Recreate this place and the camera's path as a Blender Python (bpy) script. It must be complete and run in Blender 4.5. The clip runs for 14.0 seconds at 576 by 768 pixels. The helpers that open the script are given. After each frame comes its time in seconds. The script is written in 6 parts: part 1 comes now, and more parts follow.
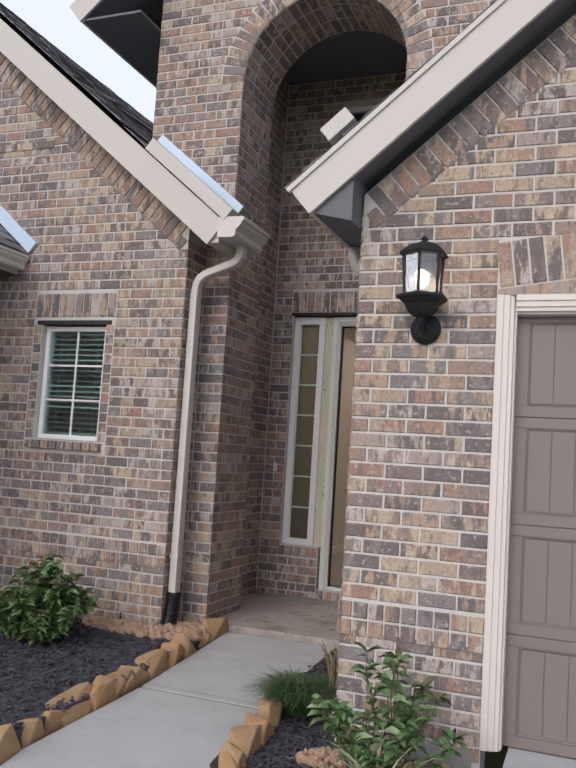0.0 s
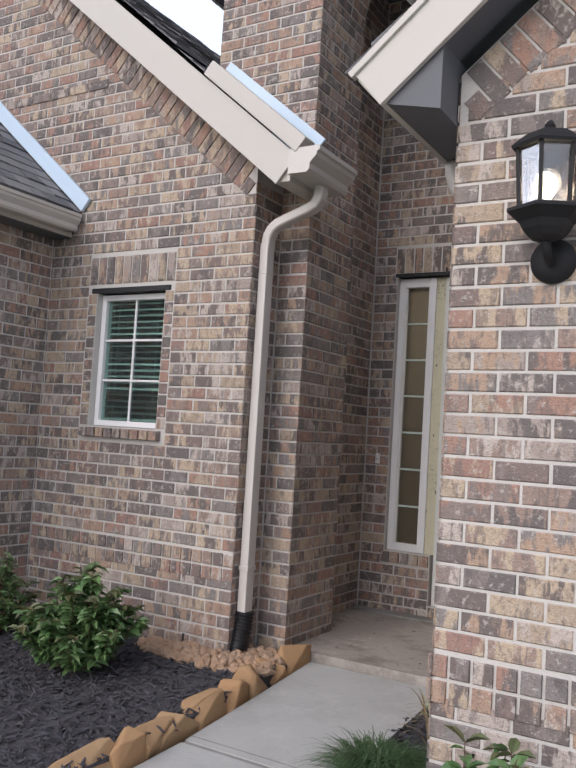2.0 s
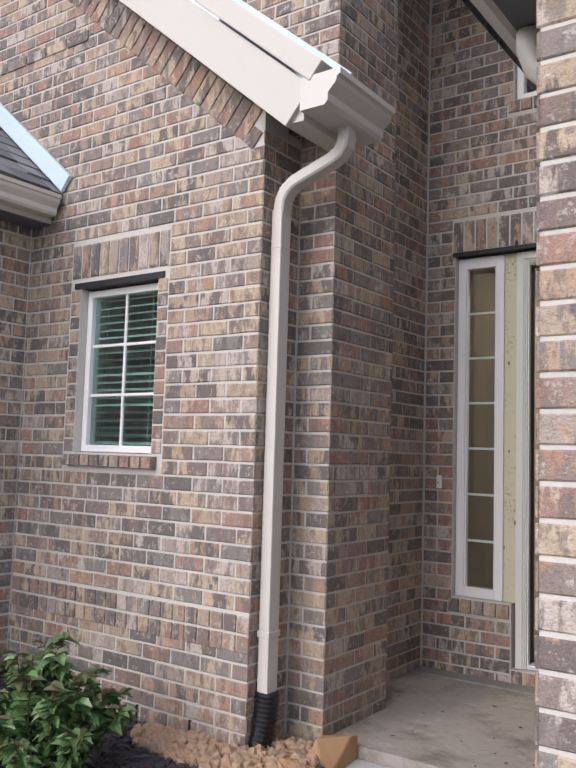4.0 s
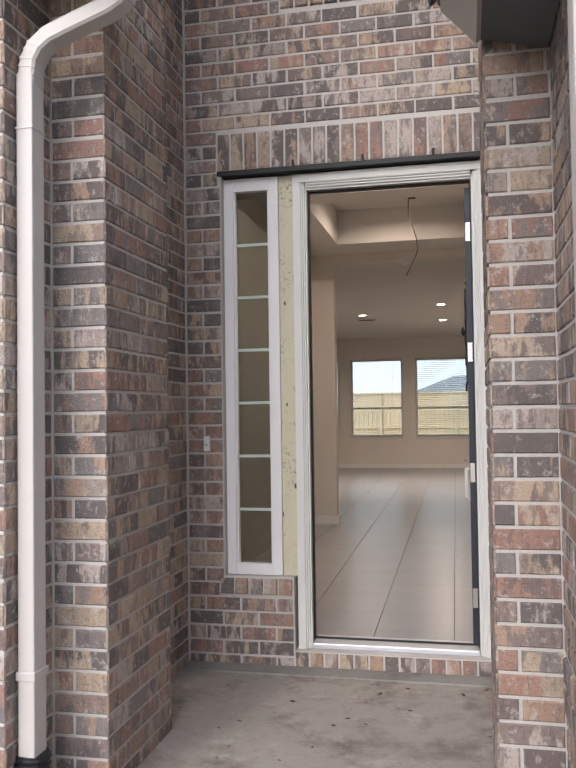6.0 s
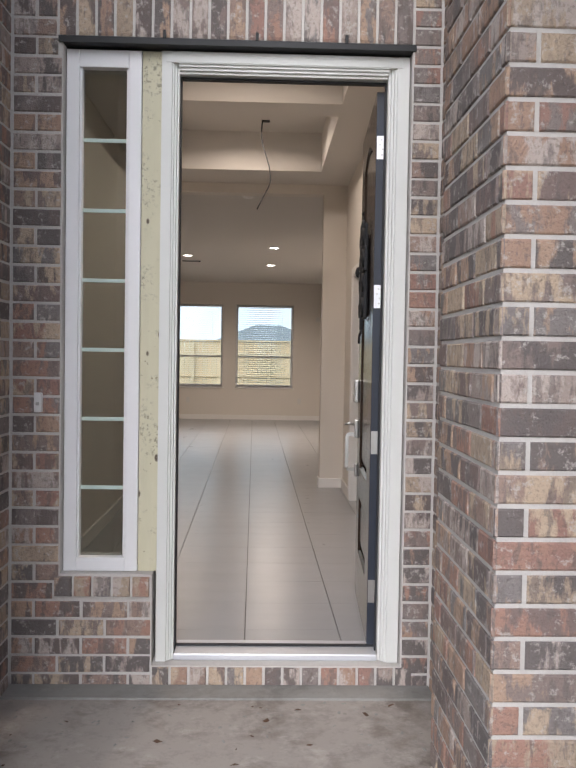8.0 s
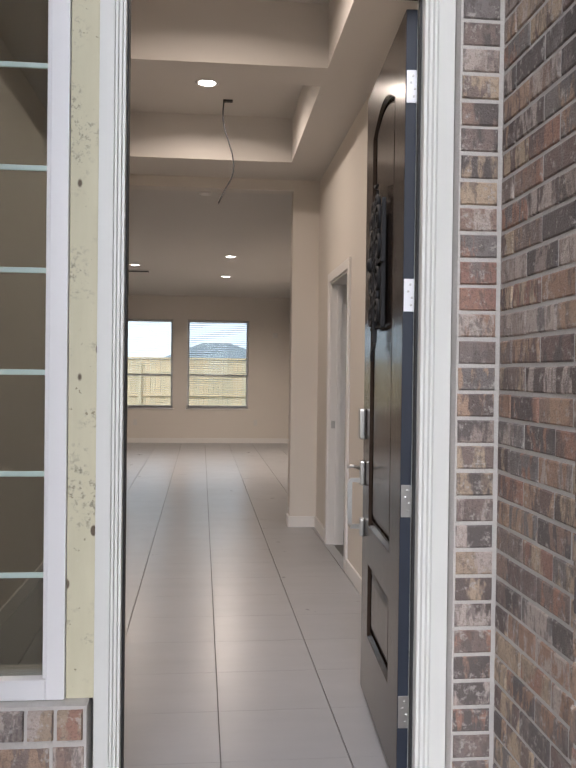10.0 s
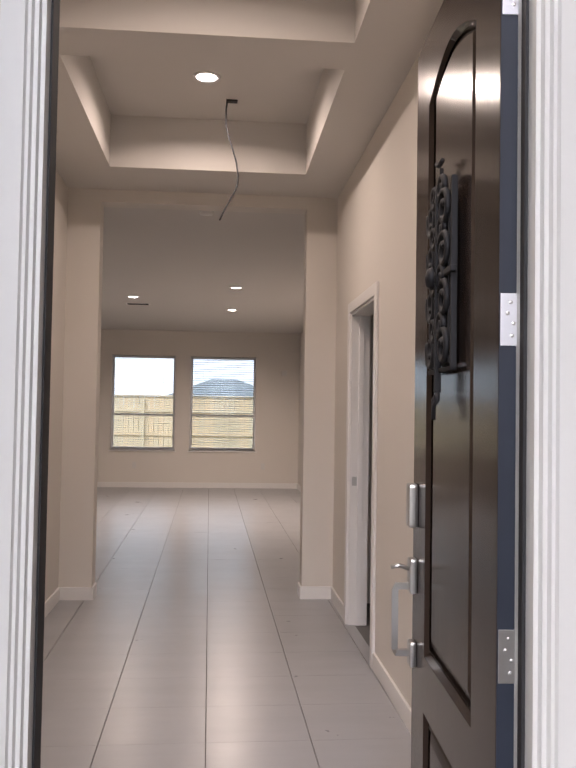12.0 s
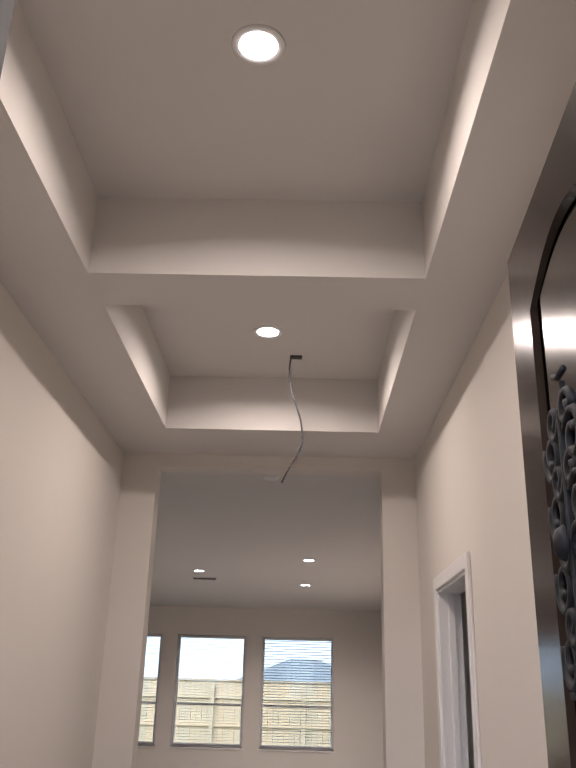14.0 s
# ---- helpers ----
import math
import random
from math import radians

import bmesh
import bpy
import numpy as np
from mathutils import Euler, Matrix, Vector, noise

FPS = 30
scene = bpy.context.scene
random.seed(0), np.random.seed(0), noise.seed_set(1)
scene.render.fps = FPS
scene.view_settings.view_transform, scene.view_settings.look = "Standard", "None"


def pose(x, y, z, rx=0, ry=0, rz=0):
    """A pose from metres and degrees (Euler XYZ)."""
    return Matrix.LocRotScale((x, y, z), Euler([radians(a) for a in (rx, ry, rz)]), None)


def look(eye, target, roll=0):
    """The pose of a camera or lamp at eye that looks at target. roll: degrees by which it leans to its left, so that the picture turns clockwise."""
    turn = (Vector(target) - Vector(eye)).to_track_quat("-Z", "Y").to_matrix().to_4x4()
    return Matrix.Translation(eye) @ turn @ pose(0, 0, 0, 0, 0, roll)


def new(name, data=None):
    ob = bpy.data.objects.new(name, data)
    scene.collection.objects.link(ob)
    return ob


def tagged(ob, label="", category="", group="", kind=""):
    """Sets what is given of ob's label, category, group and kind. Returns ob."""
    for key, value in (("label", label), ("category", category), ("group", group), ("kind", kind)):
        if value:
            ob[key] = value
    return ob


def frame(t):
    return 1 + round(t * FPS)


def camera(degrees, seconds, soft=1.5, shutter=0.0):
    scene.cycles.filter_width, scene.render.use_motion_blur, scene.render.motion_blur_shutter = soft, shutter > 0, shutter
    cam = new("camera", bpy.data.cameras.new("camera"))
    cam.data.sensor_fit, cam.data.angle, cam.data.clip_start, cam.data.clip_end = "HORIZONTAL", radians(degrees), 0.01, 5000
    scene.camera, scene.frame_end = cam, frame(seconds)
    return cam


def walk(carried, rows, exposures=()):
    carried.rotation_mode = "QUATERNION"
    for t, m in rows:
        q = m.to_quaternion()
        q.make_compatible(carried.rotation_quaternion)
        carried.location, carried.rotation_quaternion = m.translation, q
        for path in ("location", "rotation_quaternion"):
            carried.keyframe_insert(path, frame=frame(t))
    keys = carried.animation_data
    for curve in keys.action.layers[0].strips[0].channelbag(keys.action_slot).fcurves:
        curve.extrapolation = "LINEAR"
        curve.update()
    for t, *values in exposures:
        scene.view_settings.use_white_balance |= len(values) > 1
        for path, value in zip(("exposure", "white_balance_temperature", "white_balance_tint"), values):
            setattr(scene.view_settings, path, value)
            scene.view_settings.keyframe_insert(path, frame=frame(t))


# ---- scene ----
cam = camera(39.3, 14.0, 2.0)
PATH = [
    (0, (2.493, -7.475, 1.331), (1.768, -5.62, 1.511), 3.6),
    (0.5, (2.434, -7.238, 1.315), (1.6, -5.431, 1.515), 3.5),
    (1, (2.35, -6.923, 1.374), (1.452, -5.148, 1.584), 3.5),
    (1.5, (2.322, -6.575, 1.339), (1.368, -4.826, 1.517), 3.7),
    (2, (2.292, -6.211, 1.369), (1.266, -4.499, 1.496), 3.5),
    (2.5, (2.187, -5.885, 1.346), (1.091, -4.215, 1.442), 3.1),
    (2.7, (2.134, -5.74, 1.379), (1.001, -4.094, 1.472), 2.8),
    (4.8, (1.54, -4.799, 1.375), (0.43, -3.152, 1.607), 0.5),
    (5, (1.447, -4.74, 1.38), (0.432, -3.031, 1.598), -0.0),
    (5.5, (1.212, -4.58, 1.368), (0.462, -2.732, 1.524), -0.7),
    (6, (0.938, -4.41, 1.41), (0.511, -2.458, 1.474), -0.8),
    (6.5, (0.738, -4.257, 1.412), (0.548, -2.266, 1.434), -0.7),
    (7, (0.591, -4.027, 1.401), (0.549, -2.028, 1.382), 0.1),
    (7.5, (0.533, -3.754, 1.421), (0.555, -1.755, 1.364), 0.7),
    (7.7, (0.503, -3.658, 1.428), (0.541, -1.659, 1.357), 0.8),
    (9.8, (0.371, -2.525, 1.465), (0.556, -0.534, 1.444), 1.0),
    (10, (0.348, -2.416, 1.454), (0.539, -0.426, 1.431), 0.7),
    (10.5, (0.32, -2.17, 1.489), (0.534, -0.181, 1.473), -0.1),
    (11, (0.344, -1.905, 1.49), (0.566, 0.083, 1.488), -0.2),
    (11.5, (0.399, -1.661, 1.524), (0.604, 0.329, 1.535), 0.3),
    (12, (0.408, -1.429, 1.525), (0.578, 0.562, 1.592), 0.9),
    (12.5, (0.386, -1.213, 1.567), (0.563, 0.766, 1.8), 0.1),
    (13, (0.409, -1.016, 1.58), (0.496, 0.922, 2.066), -0.4),
    (13.5, (0.474, -0.854, 1.618), (0.43, 1.025, 2.303), 0.8),
    (14, (0.514, -0.752, 1.627), (0.472, 1.115, 2.342), 1.6),
]
EXPOSURE = [(0.0, -0.3, 6500, 16), (2.7, 0.0, 6450, 16), (5.0, 0.34, 6500, 17), (7.0, 0.5, 6200, 15), (7.7, 0.54, 6150, 14), (10.0, 0.6, 6050, 14), (11.5, 0.56, 6150, 18), (12.0, 0.72, 6150, 20), (12.6, 0.78, 6450, 21), (13.0, 0.84, 6250, 22), (13.4, 0.88, 6450, 28), (14.0, 0.83, 5750, 17)]
walk(cam, [(t, look(eye, target, roll)) for t, eye, target, roll in PATH], EXPOSURE)

# ---- world, sun, exposure ----
world = bpy.data.worlds.new("overcast_sky")
scene.world = world
world.use_nodes = True
wn, wl = world.node_tree.nodes, world.node_tree.links
sky = wn.new("ShaderNodeTexSky")
sky.sky_type, sky.sun_disc = "NISHITA", False
sky.sun_elevation, sky.sun_rotation = radians(29), radians(192)
sky.dust_density, sky.air_density = 4.0, 1.0
cloud = wn.new("ShaderNodeMixRGB")
cloud.inputs["Fac"].default_value = 0.8
cloud.inputs["Color2"].default_value = (10.6, 11.7, 13.2, 1)
wl.new(sky.outputs["Color"], cloud.inputs["Color1"])
wl.new(cloud.outputs["Color"], wn["Background"].inputs["Color"])
wn["Background"].inputs["Strength"].default_value = 0.12
sun = new("sun", bpy.data.lights.new("sun", "SUN"))
sun.data.energy, sun.data.angle, sun.data.color = 1.9, radians(50), (1.0, 0.97, 0.93)
sun.matrix_world = look((0, 0, 0), (0.20, 0.90, -0.52))


# ---- materials ----
class Nodes:
    """A small builder for node materials."""

    def __init__(self, name):
        self.mat = bpy.data.materials.new(name)
        self.mat.use_nodes = True
        self.n, self.l = self.mat.node_tree.nodes, self.mat.node_tree.links
        self.bsdf = self.n["Principled BSDF"]

    def node(self, kind, **props):
        nd = self.n.new(kind)
        for k, v in props.items():
            setattr(nd, k, v)
        return nd

    def put(self, socket, value):
        if isinstance(value, bpy.types.NodeSocket):
            self.l.new(value, socket)
        else:
            socket.default_value = value

    def position(self, scale=(1, 1, 1)):
        g = self.node("ShaderNodeNewGeometry")
        m = self.node("ShaderNodeMapping")
        m.inputs["Scale"].default_value = scale
        self.l.new(g.outputs["Position"], m.inputs["Vector"])
        return m.outputs["Vector"]

    def noise(self, scale, detail=4, rough=0.55, stretch=(1, 1, 1), vec=None):
        t = self.node("ShaderNodeTexNoise")
        t.inputs["Scale"].default_value, t.inputs["Detail"].default_value = scale, detail
        t.inputs["Roughness"].default_value = rough
        self.l.new(vec or self.position(stretch), t.inputs["Vector"])
        return t.outputs["Fac"]

    def ramp(self, fac, stops, constant=False):
        r = self.node("ShaderNodeValToRGB")
        cr = r.color_ramp
        if constant:
            cr.interpolation = "CONSTANT"
        while len(cr.elements) < len(stops):
            cr.elements.new(0.5)
        for e, (p, c) in zip(cr.elements, stops):
            e.position, e.color = p, (*c, 1) if len(c) == 3 else c
        self.put(r.inputs["Fac"], fac)
        return r.outputs["Color"]

    def mix(self, fac, a, b, mode="MIX"):
        m = self.node("ShaderNodeMixRGB", blend_type=mode)
        self.put(m.inputs["Fac"], fac)
        for s, v in (("Color1", a), ("Color2", b)):
            self.put(m.inputs[s], (*v, 1) if isinstance(v, tuple) else v)
        return m.outputs["Color"]

    def math(self, op, a, b=0.0):
        m = self.node("ShaderNodeMath", operation=op)
        self.put(m.inputs[0], a)
        self.put(m.inputs[1], b)
        return m.outputs[0]

    def rand(self):
        o, g = self.node("ShaderNodeObjectInfo"), self.node("ShaderNodeNewGeometry")
        return self.math("FRACT", self.math("ADD", o.outputs["Random"], g.outputs["Random Per Island"]))

    def bump(self, height, strength=0.3, distance=0.005):
        b = self.node("ShaderNodeBump")
        b.inputs["Strength"].default_value, b.inputs["Distance"].default_value = strength, distance
        self.put(b.inputs["Height"], height)
        self.l.new(b.outputs["Normal"], self.bsdf.inputs["Normal"])

    def done(self, colour, rough=0.6, metal=0.0):
        self.put(self.bsdf.inputs["Base Color"], (*colour, 1) if isinstance(colour, tuple) else colour)
        self.put(self.bsdf.inputs["Roughness"], rough)
        self.put(self.bsdf.inputs["Metallic"], metal)
        return self.mat


def plain(name, colour, rough=0.55, metal=0.0, vary=0.12, scale=6.0, grain=60.0, bump=0.08):
    m = Nodes(name)
    dark = tuple(c * (1 - vary) for c in colour)
    big, small = m.noise(scale, 3), m.noise(grain, 3)
    col = m.mix(big, dark, colour)
    col = m.mix(m.math("MULTIPLY", small, vary), col, tuple(c * 0.6 for c in colour))
    m.bump(small, bump, 0.002)
    return m.done(col, m.math("ADD", m.math("MULTIPLY", big, 0.15), rough - 0.07), metal)


def brick_material():
    m = Nodes("tumbled_brick")
    r = m.rand()
    stops = [(0.0, (0.28, 0.205, 0.175)), (0.13, (0.155, 0.135, 0.13)), (0.27, (0.37, 0.235, 0.175)), (0.38, (0.235, 0.155, 0.135)), (0.47, (0.45, 0.25, 0.15)),
             (0.55, (0.50, 0.36, 0.23)), (0.63, (0.25, 0.225, 0.215)), (0.75, (0.165, 0.125, 0.115)), (0.87, (0.44, 0.34, 0.285)), (0.94, (0.38, 0.175, 0.12))]
    base = m.ramp(r, stops, True)
    r2, r3 = m.math("FRACT", m.math("MULTIPLY", r, 7.31)), m.math("FRACT", m.math("MULTIPLY", r, 23.7))
    other = m.ramp(r2, [(0.0, (0.60, 0.43, 0.265)), (0.22, (0.44, 0.205, 0.125)), (0.36, (0.14, 0.12, 0.117)), (0.52, (0.60, 0.49, 0.42)), (0.72, (0.52, 0.315, 0.185)), (0.88, (0.27, 0.22, 0.20))], True)
    # each brick takes its own slice of the patch pattern
    move = m.node("ShaderNodeVectorMath", operation="ADD")
    m.l.new(m.position((1.0, 1.0, 0.32)), move.inputs[0])
    m.l.new(m.math("MULTIPLY", r3, 60.0), move.inputs[1])
    patch = m.noise(15, 5, 0.62, vec=move.outputs[0])
    col = m.mix(m.ramp(patch, [(0.485, (0, 0, 0)), (0.545, (1, 1, 1))]), base, other)
    patch2 = m.noise(26, 5, 0.65, vec=move.outputs[0])
    col = m.mix(m.math("MULTIPLY", m.ramp(patch2, [(0.54, (0, 0, 0)), (0.60, (1, 1, 1))]), 0.6), col, (0.155, 0.13, 0.124))
    pits = m.ramp(m.noise(75, 5, 0.7), [(0.52, (0, 0, 0)), (0.62, (1, 1, 1))])
    col = m.mix(m.math("MULTIPLY", pits, 0.42), col, (0.115, 0.092, 0.087))
    lime = m.ramp(m.noise(34, 7, 0.75), [(0.555, (0, 0, 0)), (0.63, (1, 1, 1))])
    col = m.mix(m.math("MULTIPLY", lime, 0.65), col, (0.66, 0.60, 0.53))
    # a thin film of washed mortar over everything
    col = m.mix(m.math("ADD", m.math("MULTIPLY", m.noise(6, 4), 0.18), 0.04), col, (0.43, 0.325, 0.262))
    tone = m.node("ShaderNodeHueSaturation")
    tone.inputs["Saturation"].default_value, tone.inputs["Value"].default_value = 0.80, 0.86
    m.l.new(col, tone.inputs["Color"])
    m.bump(m.math("ADD", m.noise(45, 6, 0.7), m.noise(170, 2)), 0.8, 0.006)
    return m.done(tone.outputs["Color"], 0.86)


def mortar_material():
    m = Nodes("mortar")
    col = m.mix(m.noise(3, 4), (0.53, 0.505, 0.475), (0.68, 0.65, 0.61))
    col = m.mix(m.math("MULTIPLY", m.noise(60, 3), 0.35), col, (0.30, 0.28, 0.265))
    m.bump(m.noise(110, 4), 0.6, 0.005)
    return m.done(col, 0.92)


def concrete_material(name, a, b, stain, amount):
    m = Nodes(name)
    col = m.mix(m.noise(1.6, 6, 0.6), a, b)
    st = m.ramp(m.noise(2.6, 7, 0.68), [(0.50, (0, 0, 0)), (0.66, (1, 1, 1))])
    col = m.mix(m.math("MULTIPLY", st, amount), col, stain)
    pale = m.ramp(m.noise(5.5, 8, 0.75), [(0.54, (0, 0, 0)), (0.66, (1, 1, 1))])
    col = m.mix(m.math("MULTIPLY", pale, amount * 0.6), col, tuple(min(1, c * 1.3) for c in b))
    fine = m.ramp(m.noise(13, 8, 0.8), [(0.50, (0, 0, 0)), (0.70, (1, 1, 1))])
    col = m.mix(m.math("MULTIPLY", fine, amount * 0.55), col, stain)
    specks = m.ramp(m.noise(24, 2), [(0.70, (0, 0, 0)), (0.76, (1, 1, 1))])
    col = m.mix(m.math("MULTIPLY", specks, amount * 0.7), col, (0.16, 0.14, 0.12))
    m.bump(m.noise(140, 5, 0.7), 0.25, 0.003)
    return m.done(col, 0.85)


def glass_material(name, tint=(0.9, 0.95, 0.93)):
    m = Nodes(name)
    glass = m.node("ShaderNodeBsdfGlass")
    glass.inputs["Color"].default_value, glass.inputs["IOR"].default_value, glass.inputs["Roughness"].default_value = (*tint, 1), 1.45, 0.0
    out = m.n["Material Output"]
    m.l.new(glass.outputs[0], out.inputs["Surface"])
    return m.mat


def coated_glass(name, tint, share):
    """Glazing with a reflecting coat."""
    m = Nodes(name)
    glass, gloss, mixer = m.node("ShaderNodeBsdfGlass"), m.node("ShaderNodeBsdfGlossy"), m.node("ShaderNodeMixShader")
    glass.inputs["Color"].default_value, glass.inputs["IOR"].default_value, glass.inputs["Roughness"].default_value = (*tint, 1), 1.45, 0.0
    gloss.inputs["Roughness"].default_value, gloss.inputs["Color"].default_value = 0.01, (0.92, 0.96, 1.0, 1)
    mixer.inputs["Fac"].default_value = share
    m.l.new(glass.outputs[0], mixer.inputs[1])
    m.l.new(gloss.outputs[0], mixer.inputs[2])
    m.l.new(mixer.outputs[0], m.n["Material Output"].inputs["Surface"])
    return m.mat


def light_material(name, colour, strength):
    m = Nodes(name)
    m.bsdf.inputs["Emission Color"].default_value = (*colour, 1)
    m.bsdf.inputs["Emission Strength"].default_value = strength
    return m.done((0.8, 0.8, 0.8), 0.5)


def shingle_material():
    m = Nodes("asphalt_shingle")
    r = m.rand()
    col = m.ramp(r, [(0, (0.13, 0.132, 0.14)), (0.5, (0.21, 0.21, 0.22)), (1, (0.31, 0.305, 0.31))])
    col = m.mix(m.math("MULTIPLY", m.noise(180, 3), 0.6), col, (0.05, 0.05, 0.056))
    m.bump(m.noise(220, 3), 0.6, 0.004)
    return m.done(col, 0.95)


def tile_material():
    m = Nodes("porcelain_floor_tile")
    col = m.mix(m.noise(2.2, 5, 0.6, (0.35, 2.4, 1)), (0.295, 0.298, 0.308), (0.40, 0.402, 0.415))
    col = m.mix(m.math("MULTIPLY", m.noise(9, 5, 0.7), 0.35), col, (0.265, 0.265, 0.272))
    m.bump(m.noise(5, 2), 0.03, 0.01)
    return m.done(col, m.math("ADD", m.math("MULTIPLY", m.noise(4, 4), 0.12), 0.24))


def leaf_material(name, a, b, rough=0.45):
    m = Nodes(name)
    col = m.ramp(m.rand(), [(0, a), (1, b)])
    m.bsdf.inputs["Subsurface Weight"].default_value = 0.0
    return m.done(m.mix(m.noise(70, 2), col, tuple(c * 0.7 for c in a)), rough)


def earthy(name, a, b, scale, bump_scale, strength=0.8):
    m = Nodes(name)
    col = m.mix(m.noise(scale, 6, 0.65), a, b)
    col = m.mix(m.math("MULTIPLY", m.rand(), 0.55), col, tuple(0.55 * (p + q) * f for p, q, f in zip(a, b, (1.15, 0.95, 0.8))))
    m.bump(m.noise(bump_scale, 6, 0.65), strength, 0.01)
    return m.done(col, 0.9)


BRICK, MORTAR = brick_material(), mortar_material()
WALK = concrete_material("broomed_concrete", (0.36, 0.36, 0.35), (0.45, 0.45, 0.44), (0.28, 0.27, 0.26), 0.35)
PORCH = concrete_material("stained_porch_concrete", (0.27, 0.238, 0.212), (0.40, 0.366, 0.335), (0.135, 0.112, 0.094), 0.8)
FOOTING = concrete_material("footing_concrete", (0.22, 0.215, 0.20), (0.32, 0.31, 0.29), (0.15, 0.14, 0.13), 0.6)
TRIM = plain("warm_white_trim_paint", (0.56, 0.525, 0.48), 0.5, vary=0.06)
# soffit paint is darkened to hold the shade under eaves and porch ceiling
SOFFIT = plain("shaded_soffit_paint", (0.12, 0.125, 0.14), 0.6, vary=0.06)
GUTTER = plain("gutter_enamel", (0.60, 0.565, 0.525), 0.4, vary=0.08)
GARAGE = plain("taupe_garage_door_paint", (0.205, 0.172, 0.155), 0.5, vary=0.08, grain=120)
VINYL = plain("white_vinyl", (0.82, 0.81, 0.81), 0.35, vary=0.04)
JAMB = plain("primed_door_frame", (0.70, 0.705, 0.67), 0.45, vary=0.07, scale=4)
BLACK = plain("black_iron", (0.007, 0.007, 0.009), 0.7, vary=0.2, grain=90, bump=0.2)
LINTEL = plain("black_steel_lintel", (0.018, 0.018, 0.02), 0.6, vary=0.2)
CORRUGATED = plain("black_drain_plastic", (0.012, 0.012, 0.014), 0.4)
SHINGLE, TILE = shingle_material(), tile_material()
GROUT = plain("tile_grout", (0.17, 0.165, 0.16), 0.85)
# the flashing's pale blue is the sky's reflection put into its colour
FLASH = plain("sky_blue_flashing", (0.60, 0.74, 0.88), 0.35, 0.0, vary=0.04)
WALLPAINT = plain("cream_wall_paint", (0.70, 0.655, 0.60), 0.75, vary=0.04, scale=2, grain=180, bump=0.12)
CEILPAINT = plain("ceiling_paint", (0.66, 0.63, 0.595), 0.8, vary=0.04, scale=2, grain=160, bump=0.15)
BASEPAINT = plain("white_gloss_trim", (0.78, 0.76, 0.74), 0.35, vary=0.03)
GLASS = glass_material("window_glass")
COATED = coated_glass("coated_window_glass", (0.80, 0.90, 0.88), 0.28)
SIDEGLASS = coated_glass("smoked_sidelight_glass", (0.60, 0.62, 0.60), 0.03)
LAMPGLASS = glass_material("lantern_glass", (0.98, 0.98, 0.98))
STEEL = plain("satin_nickel", (0.55, 0.54, 0.52), 0.3, 0.9, vary=0.1, grain=200)
MULCH = earthy("black_mulch", (0.015, 0.016, 0.023), (0.10, 0.10, 0.118), 30, 70)
STONE = earthy("tan_sandstone", (0.27, 0.16, 0.085), (0.44, 0.30, 0.165), 7, 18)
PEBBLE = earthy("river_gravel", (0.15, 0.085, 0.055), (0.56, 0.42, 0.30), 22, 60)
LAWN = earthy("dry_lawn", (0.05, 0.07, 0.02), (0.13, 0.12, 0.05), 3, 80)
BARK = earthy("twig_bark", (0.06, 0.035, 0.025), (0.13, 0.08, 0.05), 40, 90)


# ---- mesh helpers ----
def link(name, bm, material, parent=None, label="", smooth=False):
    me = bpy.data.meshes.new(name)
    bm.normal_update()
    bm.to_mesh(me)
    bm.free()
    me.materials.append(material)
    if smooth:
        for p in me.polygons:
            p.use_smooth = True
    ob = new(name, me)
    if parent:
        ob.parent = parent
    return tagged(ob, label)


def part(name, bm, material, parent, label="", smooth=False):
    return link(name, bm, material, parent, label, smooth)


def base(name, label, category, at=(0, 0, 0), group="", kind=""):
    ob = new(name)
    ob.empty_display_size = 0.1
    ob.location = at
    return tagged(ob, label, category, group, kind)


def add_box(bm, x0, x1, y0, y1, z0, z1, m=None):
    vs = [bm.verts.new(Vector(p) if m is None else m @ Vector(p)) for p in
          ((x0, y0, z0), (x1, y0, z0), (x1, y1, z0), (x0, y1, z0), (x0, y0, z1), (x1, y0, z1), (x1, y1, z1), (x0, y1, z1))]
    for f in ((3, 2, 1, 0), (4, 5, 6, 7), (0, 1, 5, 4), (1, 2, 6, 5), (2, 3, 7, 6), (3, 0, 4, 7)):
        bm.faces.new([vs[i] for i in f])
    return bm


def box(x0, x1, y0, y1, z0, z1, bevel=0.0, m=None):
    bm = add_box(bmesh.new(), x0, x1, y0, y1, z0, z1, m)
    if bevel:
        bmesh.ops.bevel(bm, geom=bm.edges[:], offset=bevel, segments=2, affect="EDGES", profile=0.6)
    return bm


def prism(points, axis, a, b, bevel=0.0):
    """A prism over a polygon of 2D points. axis 'y': points are (x, z); 'x': (y, z); 'z': (x, y)."""
    put = {"y": lambda p, t: (p[0], t, p[1]), "x": lambda p, t: (t, p[0], p[1]), "z": lambda p, t: (p[0], p[1], t)}[axis]
    bm = bmesh.new()
    va, vb = [bm.verts.new(put(p, a)) for p in points], [bm.verts.new(put(p, b)) for p in points]
    bm.faces.new(va)
    bm.faces.new(vb[::-1])
    n = len(points)
    for i in range(n):
        bm.faces.new((va[i], vb[i], vb[(i + 1) % n], va[(i + 1) % n]))
    bmesh.ops.recalc_face_normals(bm, faces=bm.faces[:])
    if bevel:
        bmesh.ops.bevel(bm, geom=bm.edges[:], offset=bevel, segments=2, affect="EDGES", profile=0.6)
    return bm


